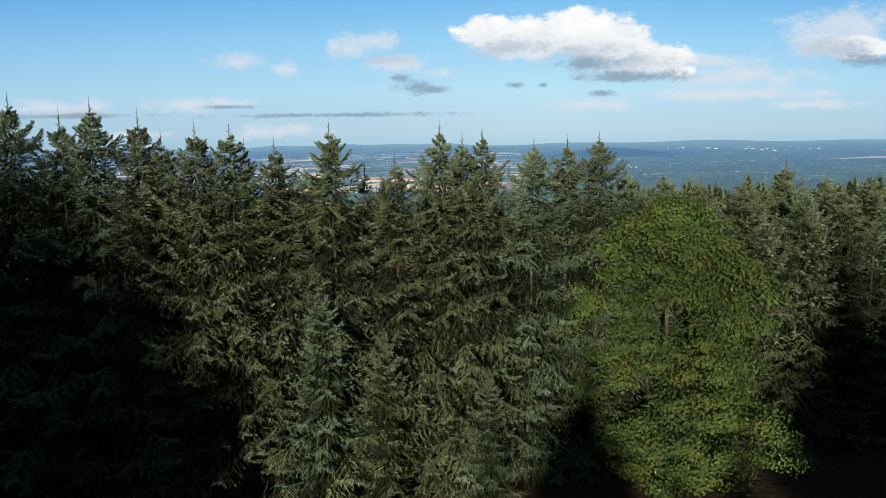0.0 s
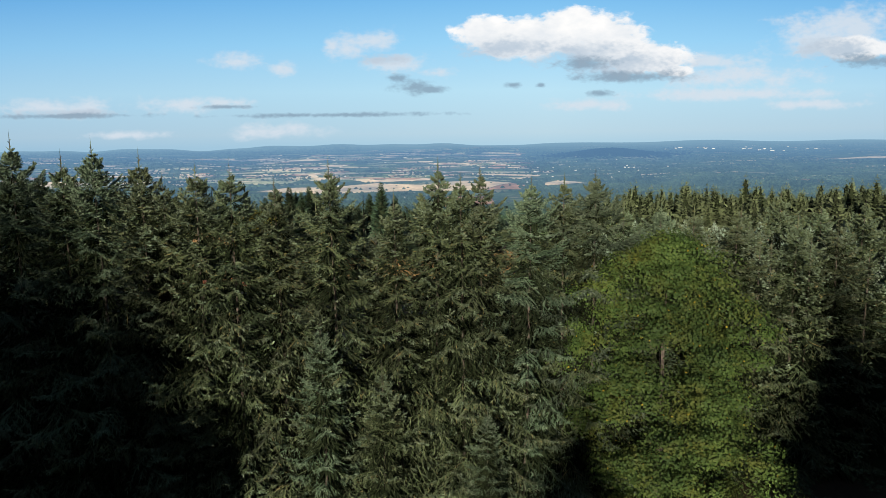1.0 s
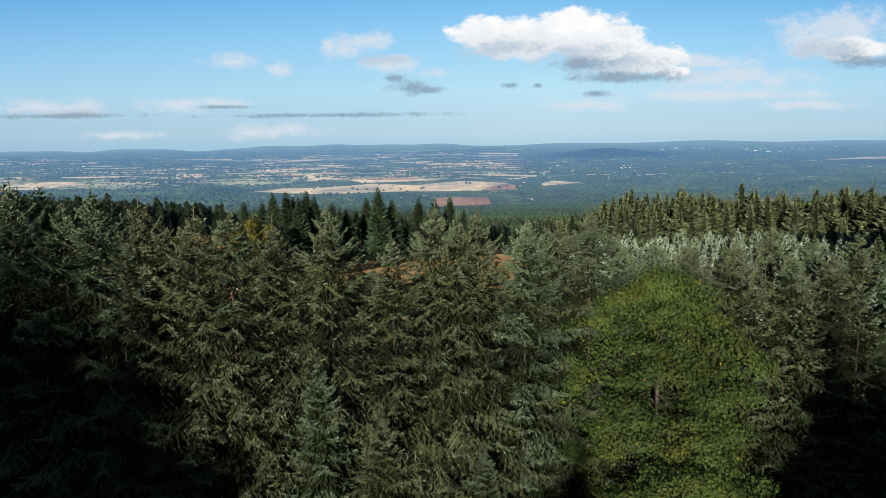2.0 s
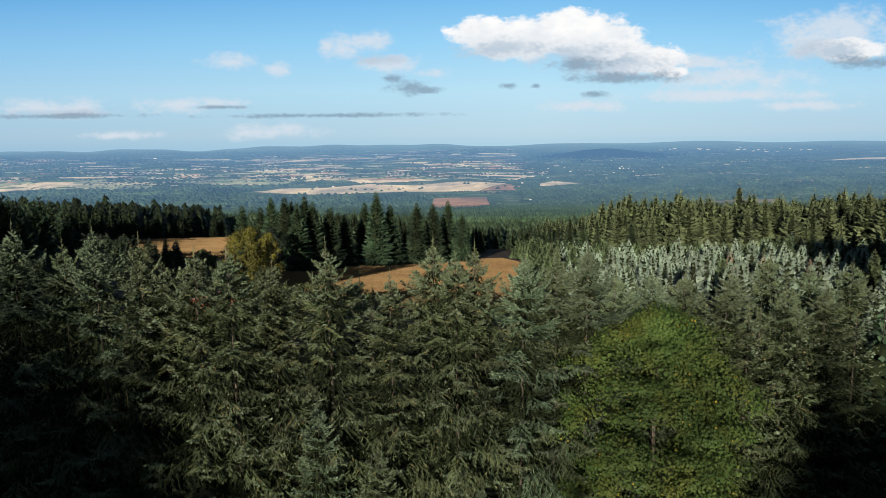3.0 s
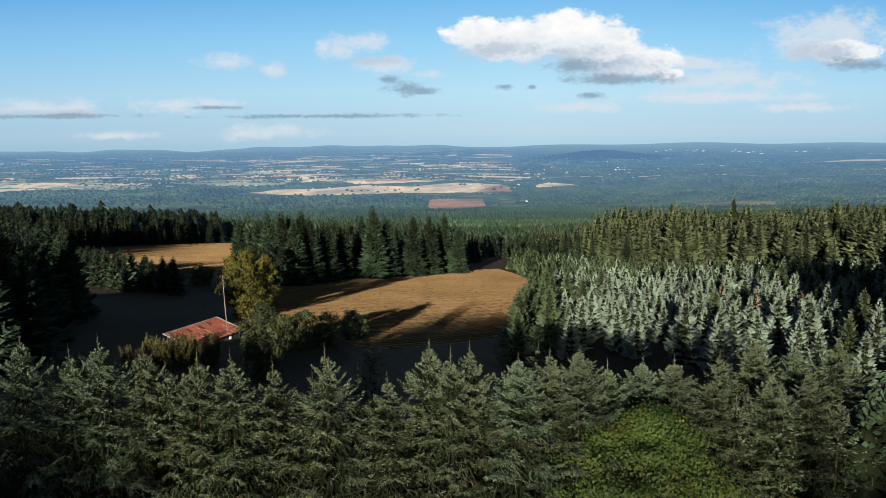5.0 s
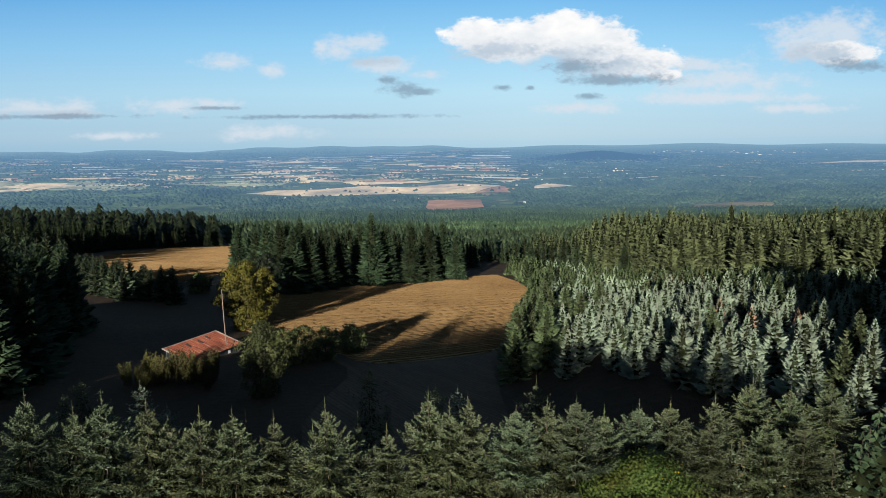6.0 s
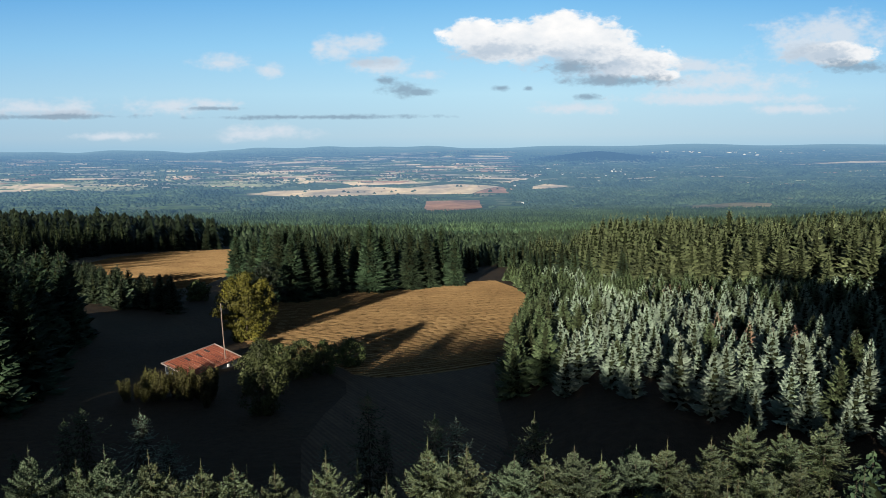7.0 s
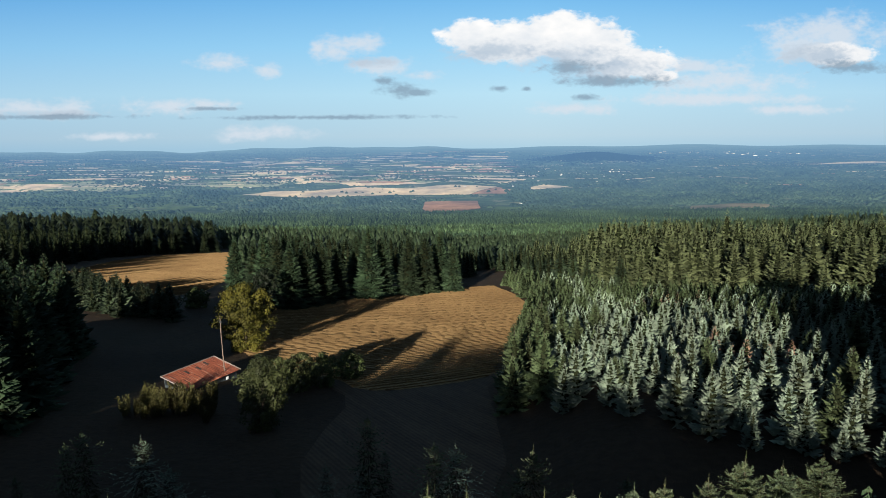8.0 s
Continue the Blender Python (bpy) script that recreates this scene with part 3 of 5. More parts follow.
# ---- the land ----
steps = list(range(-900, 400, 12)) + list(range(400, 1000, 25)) + list(range(1000, 2600, 60)) + list(range(2600, 4861, 90)) + [4888]
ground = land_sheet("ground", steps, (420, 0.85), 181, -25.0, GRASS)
tagged(ground, "dark rough grass hillside falling away to the valley", "ground", kind="structure")
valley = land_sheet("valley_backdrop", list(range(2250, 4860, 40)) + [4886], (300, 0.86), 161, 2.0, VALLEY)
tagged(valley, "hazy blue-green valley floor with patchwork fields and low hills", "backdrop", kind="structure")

FIELD = [(36, 341), (41, 300), (41, 262), (28, 197), (20, 158), (17, 147), (13, 141), (8, 137), (2, 134), (-4, 131), (-9, 130), (-13, 132), (-16, 138), (-22, 142), (-30, 147), (-44, 168), (-54, 225), (-56, 250), (-40, 278), (-22, 290), (-2, 308), (14, 322), (26, 338)]
field = field_sheet("stubble_field", FIELD, 0.14, STUBBLE)
tagged(field, "golden mown stubble field on the hillside below the trees", "field", kind="structure")
# strip past the shadow's edge, where the field's shade is painted in brown
field_shade = field_sheet("field_shade_strip", [(21, 160), (15, 128), (12, 92), (8, 78), (2, 70), (-6, 66), (-13, 72), (-16, 90), (-15, 104), (-13, 118), (-14, 126), (-22, 140), (-8, 142), (8, 150)], 0.08, FIELD_SHADE)
tagged(field_shade, "shaded foot of the field, its shade put into a dull brown colour", "field", kind="structure")
UPPER = [(-100, 275), (-180, 330), (-190, 380), (-207, 478), (-201, 566), (-167, 632), (-135, 560), (-121, 466), (-100, 400), (-96, 340), (-92, 300)]
upper = field_sheet("stubble_field_upper", UPPER, 0.06, STUBBLE_UPPER, 12.0)
tagged(upper, "golden stubble field beside a dark wood", "field", kind="structure")


def straw_rows(name, label, corners, turn, gap, high, step, mat, seed):
    """Standing straw left in rows: ragged low strips across the whole outline of a field."""
    r = np.random.default_rng(seed)
    ca, sa = math.cos(radians(turn)), math.sin(radians(turn))
    c = np.array(corners, float) @ np.array([[ca, -sa], [sa, ca]])
    vs, fs, at = [], [], 0
    for w in np.arange(c[:, 1].min() + gap, c[:, 1].max(), gap):
        a, b = c, np.roll(c, -1, 0)
        hit = (a[:, 1] > w) != (b[:, 1] > w)
        u = np.sort(a[hit, 0] + (w - a[hit, 1]) / (b[hit, 1] - a[hit, 1]) * (b[hit, 0] - a[hit, 0]))
        for u0, u1 in zip(u[::2], u[1::2]):
            n = int((u1 - u0) / step)
            if n < 2:
                continue
            t = np.linspace(u0, u1, n) + r.uniform(-0.2, 0.2, n) * step
            k = w + 0.12 * gap * np.sin(t / 9 + w) + r.normal(0, 0.03 * gap, n)
            x, y = t * ca - k * sa, t * sa + k * ca
            z = ground_z(x, y)
            h = high * np.clip(r.normal(0.85, 0.11, n), 0.2, 1.4)
            vs += [np.stack([x, y, z], 1), np.stack([x + r.normal(0, 0.05, n), y + r.normal(0, 0.05, n), z + 0.1 + h], 1)]
            i = np.arange(n - 1)
            fs += [np.stack([at + i, at + i + 1, at + n + i + 1], 1), np.stack([at + i, at + n + i + 1, at + n + i], 1)]
            at += 2 * n
    return tagged(new(name, tri_mesh(name, np.concatenate(vs), np.concatenate(fs), [mat])), label, "stubble", kind="stuff")


straw_rows("straw_rows", "rows of short golden straw standing in the field", FIELD, 30, 1.7, 0.30, 0.8, STRAW, 71)
straw_rows("straw_rows", "rows of short golden straw standing in the upper field", UPPER, 24, 4.2, 0.42, 1.7, STRAW, 72)
track = field_sheet("pale_clearing", [(-232, 735), (-205, 720), (-180, 760), (-205, 860), (-235, 850)], 0.1, STUBBLE_UPPER, 20.0)
tagged(track, "pale mown clearing behind the dark wood", "field", kind="structure")

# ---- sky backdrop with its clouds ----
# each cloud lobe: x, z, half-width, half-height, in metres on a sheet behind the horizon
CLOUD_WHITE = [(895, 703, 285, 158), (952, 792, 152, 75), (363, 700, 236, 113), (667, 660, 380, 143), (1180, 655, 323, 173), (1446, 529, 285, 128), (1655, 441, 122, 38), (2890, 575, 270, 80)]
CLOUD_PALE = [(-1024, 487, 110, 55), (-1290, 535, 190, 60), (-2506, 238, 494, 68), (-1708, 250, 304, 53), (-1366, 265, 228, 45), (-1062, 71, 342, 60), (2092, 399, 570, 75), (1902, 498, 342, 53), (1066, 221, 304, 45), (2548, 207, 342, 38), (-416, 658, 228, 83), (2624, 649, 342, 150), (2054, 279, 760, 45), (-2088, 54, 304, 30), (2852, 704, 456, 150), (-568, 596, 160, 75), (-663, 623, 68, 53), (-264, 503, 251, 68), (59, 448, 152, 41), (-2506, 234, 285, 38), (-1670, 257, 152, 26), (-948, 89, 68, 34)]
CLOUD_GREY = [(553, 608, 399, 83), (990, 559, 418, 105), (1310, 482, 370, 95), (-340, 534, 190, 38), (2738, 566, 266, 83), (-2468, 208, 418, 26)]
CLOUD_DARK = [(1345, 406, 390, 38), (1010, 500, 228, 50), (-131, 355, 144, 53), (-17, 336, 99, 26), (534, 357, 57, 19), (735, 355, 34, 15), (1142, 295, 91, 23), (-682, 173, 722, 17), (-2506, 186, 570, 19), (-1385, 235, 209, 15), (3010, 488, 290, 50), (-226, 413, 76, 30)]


def sky_material():
    m = bpy.data.materials.new("clouds and horizon glow")
    m.use_nodes = True
    n, l = m.node_tree.nodes, m.node_tree.links
    n.remove(n["Principled BSDF"])
    tc = n.new("ShaderNodeTexCoord")
    big = n.new("ShaderNodeTexNoise")
    big.inputs["Scale"].default_value, big.inputs["Detail"].default_value, big.inputs["Roughness"].default_value = 0.0085, 5, 0.52
    stretch = n.new("ShaderNodeMapping")
    stretch.inputs["Scale"].default_value = (0.75, 1, 1.35)
    l.new(tc.outputs["Object"], stretch.inputs[0])
    l.new(stretch.outputs[0], big.inputs["Vector"])
    sep = n.new("ShaderNodeSeparateXYZ")
    l.new(tc.outputs["Object"], sep.inputs[0])
    X, Z = sep.outputs[0], sep.outputs[2]
    rag = calc(n, l, "SUBTRACT", big.outputs["Fac"], 0.5)
    fine = calc(n, l, "SUBTRACT", noise_tex(n, l, stretch.outputs[0], 0.035, 3, 0.5), 0.5)

    def layer(lobes, rough, lo, hi, crisp=0.3):
        best = None
        for cx, cz, rx, rz in lobes:
            a = calc(n, l, "MULTIPLY_ADD", X, 1 / rx, -cx / rx)
            b = calc(n, l, "MULTIPLY_ADD", Z, 1 / rz, -cz / rz)
            q = calc(n, l, "SQRT", calc(n, l, "ADD", calc(n, l, "MULTIPLY", a, a), calc(n, l, "MULTIPLY", b, b)))
            q = calc(n, l, "SUBTRACT", 1.0, q)
            best = q if best is None else calc(n, l, "SMOOTH_MAX", best, q, 0.25)
        d = calc(n, l, "ADD", best, calc(n, l, "ADD", calc(n, l, "MULTIPLY", rag, rough), calc(n, l, "MULTIPLY", fine, rough * crisp)))
        r = n.new("ShaderNodeMapRange")
        r.interpolation_type = "SMOOTHSTEP"
        r.inputs["From Min"].default_value, r.inputs["From Max"].default_value = lo, hi
        l.new(d, r.inputs["Value"])
        return r.outputs[0]

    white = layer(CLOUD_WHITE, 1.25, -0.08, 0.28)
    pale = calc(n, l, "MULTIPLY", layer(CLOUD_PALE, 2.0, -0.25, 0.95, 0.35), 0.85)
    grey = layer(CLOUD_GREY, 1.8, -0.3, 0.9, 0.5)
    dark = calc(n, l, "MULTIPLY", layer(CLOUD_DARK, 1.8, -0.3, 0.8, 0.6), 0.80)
    height = n.new("ShaderNodeMapRange")
    height.inputs["From Min"].default_value, height.inputs["From Max"].default_value = -40, 1000
    l.new(Z, height.inputs["Value"])
    col = ramp(n, l, height.outputs[0], [(0.0, (0.146, 0.228, 0.285)), (0.08, (0.174, 0.246, 0.292)), (0.35, (0.174, 0.276, 0.338)), (0.65, (0.116, 0.240, 0.345)), (1.0, (0.058, 0.174, 0.315))])
    along = n.new("ShaderNodeMapRange")
    along.inputs["From Min"].default_value, along.inputs["From Max"].default_value = -3200, 3200
    l.new(X, along.inputs["Value"])
    col = mixed(n, l, 1.0, col, ramp(n, l, along.outputs[0], [(0.0, (0.86, 0.88, 0.92)), (0.42, (1.0, 1.0, 1.0)), (0.62, (1.10, 1.06, 1.03)), (1.0, (0.98, 0.97, 0.98))]), "MULTIPLY")
    col = mixed(n, l, pale, col, (0.262, 0.288, 0.318))
    col = mixed(n, l, white, col, mixed(n, l, calc(n, l, "MULTIPLY_ADD", rag, 2.0, 0.55, True), (0.296, 0.314, 0.333), (0.394, 0.388, 0.382)))
    col = mixed(n, l, calc(n, l, "MULTIPLY", grey, calc(n, l, "MULTIPLY_ADD", rag, 1.2, 0.85, True)), col, (0.196, 0.232, 0.272))
    col = mixed(n, l, dark, col, (0.092, 0.132, 0.172))
    fade = n.new("ShaderNodeMapRange")
    fade.inputs["From Min"].default_value, fade.inputs["From Max"].default_value = 1480, 1150
    l.new(Z, fade.inputs["Value"])
    alpha = fade.outputs[0]
    em, tr, mx = n.new("ShaderNodeEmission"), n.new("ShaderNodeBsdfTransparent"), n.new("ShaderNodeMixShader")
    l.new(col, em.inputs[0])
    l.new(alpha, mx.inputs[0])
    l.new(tr.outputs[0], mx.inputs[1])
    l.new(em.outputs[0], mx.inputs[2])
    l.new(mx.outputs[0], n["Material Output"].inputs[0])
    return m


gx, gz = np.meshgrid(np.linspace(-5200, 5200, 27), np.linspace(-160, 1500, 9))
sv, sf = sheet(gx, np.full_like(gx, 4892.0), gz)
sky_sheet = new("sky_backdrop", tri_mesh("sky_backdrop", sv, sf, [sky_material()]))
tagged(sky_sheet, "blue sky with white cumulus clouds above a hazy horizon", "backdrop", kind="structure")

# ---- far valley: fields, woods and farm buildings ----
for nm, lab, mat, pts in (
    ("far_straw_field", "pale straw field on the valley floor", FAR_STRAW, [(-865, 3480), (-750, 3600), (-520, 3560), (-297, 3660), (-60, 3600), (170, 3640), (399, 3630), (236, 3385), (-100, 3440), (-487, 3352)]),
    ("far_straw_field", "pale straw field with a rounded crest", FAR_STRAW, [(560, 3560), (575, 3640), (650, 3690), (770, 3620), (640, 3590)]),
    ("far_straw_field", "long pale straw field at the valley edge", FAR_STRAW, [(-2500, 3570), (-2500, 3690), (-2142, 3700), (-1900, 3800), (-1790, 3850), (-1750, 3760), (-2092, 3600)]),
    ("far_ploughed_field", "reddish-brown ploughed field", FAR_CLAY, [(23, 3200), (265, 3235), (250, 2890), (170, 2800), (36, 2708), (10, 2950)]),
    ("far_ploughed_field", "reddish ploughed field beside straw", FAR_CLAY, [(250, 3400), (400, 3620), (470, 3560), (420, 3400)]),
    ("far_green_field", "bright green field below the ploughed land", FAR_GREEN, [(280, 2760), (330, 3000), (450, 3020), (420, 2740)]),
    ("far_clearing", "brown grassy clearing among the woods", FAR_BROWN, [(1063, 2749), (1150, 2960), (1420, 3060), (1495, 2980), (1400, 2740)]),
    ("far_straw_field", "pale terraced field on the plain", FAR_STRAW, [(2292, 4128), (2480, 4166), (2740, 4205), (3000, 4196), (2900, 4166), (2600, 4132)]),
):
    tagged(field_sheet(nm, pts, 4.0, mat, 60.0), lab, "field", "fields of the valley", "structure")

# the plain is drawn nearer than it lies: a place at true distance d on the flat floor keeps its direction and is scaled by k
FAR_Y = np.linspace(2600, 4886, 200)
FAR_K = (28 - np.interp(FAR_Y, SLOPE_Y, SLOPE_Z)) / 296
FAR_D = FAR_Y / FAR_K


def on_plain(u, d):
    """Place (x, y) and scale of a spot in direction u = x / y at true distance d."""
    k = np.interp(d, FAR_D, FAR_K)
    return u * d * k, d * k, k


r = np.random.default_rng(5)
patch_v, patch_f, patch_m, at = [], [], [], 0
for i in range(1500):
    d = 1 / r.uniform(1 / 14500, 1 / 3000) if i % 3 else r.uniform(4500, 15000)
    u = r.uniform(-0.68, 0.14) if i % 4 else r.uniform(-0.70, 0.70)
    if d < 4600 and -0.26 < u < 0.22 or d < 3300 and u > 0.3 or d > 11500 and u < -0.1 or d > 6000 and u < -0.26 and i % 5 > 1:
        continue
    w, h, tilt = 40 + 330 * r.random() ** 2.0, 30 + 110 * r.random() ** 1.5, r.normal(0, 0.3)
    if u > 0.12 or d < 4200:
        w, h = 0.45 * w, 0.35 * h
    x, y, k = on_plain(u, d)
    deep = float(np.interp(d + 50, FAR_D, FAR_Y) - np.interp(d - 50, FAR_D, FAR_Y)) / 100
    ca, sa = math.cos(tilt), math.sin(tilt)
    q = [(-1, -1), (1, -1), (1, 1), (-1, 1)]
    px = np.array([x + (a * w * ca - b * h * sa) * k * r.uniform(0.75, 1.1) for a, b in q])
    py = np.array([y + (a * w * sa + b * h * ca) * deep * r.uniform(0.85, 1.1) for a, b in q])
    py = np.clip(py, 2600, 4800)
    patch_v.append(np.stack([px, py, ground_z(px, py) + 4.5], 1))
    patch_f += [(at, at + 1, at + 2), (at, at + 2, at + 3)]
    c = int(r.choice([0, 0, 0, 1, 2, 2, 3, 3])) if d > 4200 else 2
    patch_m += [c, c]
    at += 4
patches = new("far_fields", tri_mesh("far_fields", np.concatenate(patch_v), patch_f, [FAR_STRAW, FAR_CLAY, FAR_GREEN, FAR_PALE], patch_m))
tagged(patches, "small tan and green fields scattered over the valley", "fields", kind="stuff")

clump = np.array([(0.15, 0, 1), (1, 0.1, 0), (0.3, 0.9, 0.1), (-0.7, 0.6, 0), (-0.9, -0.4, 0.15), (0.1, -1, 0), (-0.5, 0.1, 0.8)]), np.array([(0, 1, 2), (0, 2, 6), (6, 2, 3), (6, 3, 4), (6, 4, 5), (0, 6, 5), (0, 5, 1)])
count = 34000
d = np.where(r.random(count) < 0.55, 1 / r.uniform(1 / 16000, 1 / 2700, count), 2700 * (20000 / 2700) ** r.random(count))
u = r.uniform(-0.74, 0.74, count)
x, y, k = on_plain(u, d)
X = u * d
mask = np.array([noise.noise((a / 620 + 7, b / 480, 3)) + 0.6 * noise.noise((a / 170, b / 120, 9)) + 0.30 * (c > 0.13) + 0.22 * (c < -0.2) + 0.3 * (b < 4300) for a, b, c in zip(X, d, u)])
in_fields = ((x > -900) & (x < 420) & (y > 3370) & (y < 3640) & (r.random(count) < 0.97)) | ((x > 10) & (x < 270) & (y > 2690) & (y < 3230)) | ((x > 560) & (x < 780) & (y > 3560) & (y < 3680)) | ((x < -1780) & (y > 3580) & (y < 3800)) | ((x > 1060) & (x < 1480) & (y > 2760) & (y < 3040)) | ((x > 2290) & (y > 4110) & (y < 4290))
keep = (mask > 0.05) & ~in_fields
x, y, k = x[keep], y[keep], k[keep]
v, f = joined(clump, x, y, ground_z(x, y) + 1, r.uniform(0, 6.28, len(x)), r.uniform(9, 17, len(x)) * k ** 0.7, r.uniform(0.6, 1.0, len(x)))
tagged(new("far_valley_woods", tri_mesh("far_valley_woods", v, f, [FAR_WOOD])), "blue-hazed woods and hedgerows of the far valley", "woods", kind="stuff")

u = r.normal(0.252, 0.036, 2600)
y = r.normal(4318, 34, 2600)
x = u * y
v, f = joined(clump, x, y, ground_z(x, y) + 1, r.uniform(0, 6.28, len(x)), r.uniform(8, 16, len(x)), r.uniform(0.4, 0.7, len(x)))
tagged(new("far_butte_woods", tri_mesh("far_butte_woods", v, f, [FAR_DARK])), "dark blue woods on a low butte in the valley", "woods", kind="stuff")
# clumps in FAR_DARK paint the shaded ridge darker than the plain
u = np.concatenate([r.uniform(-0.70, -0.10, 3600), r.normal(0.02, 0.05, 700)])
y = np.concatenate([r.uniform(4560, 4850, 3600), r.normal(4480, 24, 700)])
x = u * y
v, f = joined(clump, x, y, ground_z(x, y) - 1, r.uniform(0, 6.28, len(x)), r.uniform(7, 14, len(x)), r.uniform(0.3, 0.6, len(x)))
tagged(new("far_ridge_woods", tri_mesh("far_ridge_woods", v, f, [FAR_DARK])), "woods on the long ridge at the horizon, shade put into their dark blue", "woods", kind="stuff")


def far_building(x, y, w, d, h, turn):
    root = new("farm_building")
    bm = bmesh.new()
    for z in (0, h):
        for a, b in ((-w, -d), (w, -d), (w, d), (-w, d)):
            bm.verts.new((a, b, z))
    g = [bm.verts.new((-w, 0, h * 1.5)), bm.verts.new((w, 0, h * 1.5))]
    bm.verts.ensure_lookup_table()
    b = bm.verts
    for q in ((0, 1, 5, 4), (1, 2, 6, 5), (2, 3, 7, 6), (3, 0, 4, 7)):
        bm.faces.new([b[i] for i in q])
    bm.faces.new([b[4], g[0], b[7]])
    bm.faces.new([b[5], b[6], g[1]])
    part("wall", bm, FAR_WHITE, root)
    bm = bmesh.new()
    o, t = 1.06, 0.4
    c = [bm.verts.new(p) for p in ((-w * o, -d * o, h * 0.97), (w * o, -d * o, h * 0.97), (w * o, 0, h * 1.5 + t), (-w * o, 0, h * 1.5 + t), (w * o, d * o, h * 0.97), (-w * o, d * o, h * 0.97))]
    bm.faces.new((c[0], c[1], c[2], c[3]))
    bm.faces.new((c[3], c[2], c[4], c[5]))
    part("roof", bm, FAR_ROOF, root)
    root.matrix_basis = pose(x, y, float(ground_z(x, y)) + 4, 0, 0, turn)
    return tagged(root, "small pale farm building far off in the valley", "building", "valley farms")


r = np.random.default_rng(11)
# scattered farms, then the hamlets and the sheds of the far town: direction, its spread, true distance, its spread, number, largest half-length
for u0, du, d0, dd, many, largest in ((-0.25, 0.22, 5200, 1400, 34, 9), (0.12, 0.08, 5200, 700, 26, 8), (0.285, 0.02, 5900, 250, 9, 9), (0.43, 0.06, 12500, 1200, 22, 34), (-0.3, 0.15, 9000, 1500, 14, 24), (0.30, 0.2, 7000, 1500, 10, 10)):
    for i in range(many):
        x, y, k = on_plain(r.normal(u0, du), float(np.clip(r.normal(d0, dd), 3200, 16000)))
        far_building(float(x), float(y), r.uniform(0.4, 1.0) * largest * float(k), r.uniform(3.5, 6) * float(k), r.uniform(2.6, 4.2) * float(k), r.uniform(-25, 25))

# ---- woods on the slope ----
# outlines of the woods: front edges of the right, middle and dark left stands
FRONT_X = np.array([-130, -120, -100, -86, -54, -26, 12, 30, 46, 60, 95, 140, 200, 420])
FRONT_Y = np.array([700, 475, 410, 345, 312, 328, 350, 362, 465, 345, 268, 246, 225, 180])


def middle_wood(x, y):
    return (x > -128) & (y > np.interp(x, FRONT_X, FRONT_Y))


DARK_Y, DARK_X = np.array([285, 330, 356, 478, 566, 632, 700]), np.array([-176, -197, -203, -224, -214, -178, -236])


def dark_wood(x, y):
    return (y > 290) & (y < 900) & (x < np.interp(y, DARK_Y, DARK_X) - 3)


def grid(x0, x1, y0, y1, step, seed):
    q = np.random.default_rng(seed)
    a, b = np.meshgrid(np.arange(x0, x1, step), np.arange(y0, y1, step))
    return (a + q.uniform(-0.42, 0.42, a.shape) * step).ravel(), (b + q.uniform(-0.42, 0.42, a.shape) * step).ravel(), q


def wood(name, label, mat, template, where, box, step, tall, seed, younger=None, tiers=0):
    x, y, q = grid(*box, step, seed)
    inside = where(x, y) & (np.abs(x - 0.03 * y) < 25 + 0.66 * y)
    x, y = x[inside], y[inside]
    h = q.normal(tall, tall * 0.11, len(x)) * q.choice([1, 1, 0.92, 0.82], len(x))
    if younger:
        h = h * younger(x, y)
    v, f = joined(template, x, y, ground_z(x, y) - 0.3, q.uniform(0, 6.28, len(x)), h, np.ones(len(x)))
    return tagged(new(name, tri_mesh(name, v, f, [mat, INNER], dark_core(template, tiers, len(x)))), label, "woods", kind="stuff")


LIMBED = [plume_fir(170 + k, 1.0, 0.26 + 0.03 * k, 0.04, 14, 6, 2, 0.15, 36, 2, power=0.88, tiers=8, core=0.4)[0] for k in range(2)]
SPIRE_FINE, SPIRE_MID, SPIRE_FAR = spire(3, 7, 11, 0.33), spire(4, 4, 7, 0.26), spire(5, 2, 6, 0.34)
wood("conifer_wood", "dense stand of green firs on the slope", TALL, LIMBED[0], lambda x, y: middle_wood(x, y - 28) & (x < 75), (-130, 75, 280, 470), 9.4, 23, 1, lambda x, y: np.interp(x, [-20, 10, 40, 75], [1, 0.85, 0.68, 0.72]), 8)
wood("conifer_wood", "dense stand of olive-green firs on the slope", OLIVE, LIMBED[1], lambda x, y: middle_wood(x, y - 30) & (x >= 70), (70, 400, 180, 470), 9.0, 26, 2, lambda x, y: np.interp(x / y, [0.2, 0.28, 0.33, 0.42, 0.5], [0.72, 1.1, 1.12, 0.96, 0.96]), 8)
wood("conifer_wood", "rolling green fir woods below the field", TALL, SPIRE_MID, lambda x, y: ~dark_wood(x, y) & ((x > -128) | (y > 700)), (-640, 700, 470, 850), 8.5, 21, 3, lambda x, y: np.interp(x / y, [0.0, 0.06, 0.29, 0.34], [1, 0.75, 0.75, 1]))
wood("conifer_wood", "far green fir woods falling to the valley", SLOPE_FIRS, SPIRE_FAR, lambda x, y: y > 0, (-1200, 1200, 850, 1500), 9.5, 15, 4)
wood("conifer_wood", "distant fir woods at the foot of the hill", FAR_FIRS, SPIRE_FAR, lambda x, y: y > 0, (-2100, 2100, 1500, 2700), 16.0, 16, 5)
# both left woods get their shade from DARK's colour
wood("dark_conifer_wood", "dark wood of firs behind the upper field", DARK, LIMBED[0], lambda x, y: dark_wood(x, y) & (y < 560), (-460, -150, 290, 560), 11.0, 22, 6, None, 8)
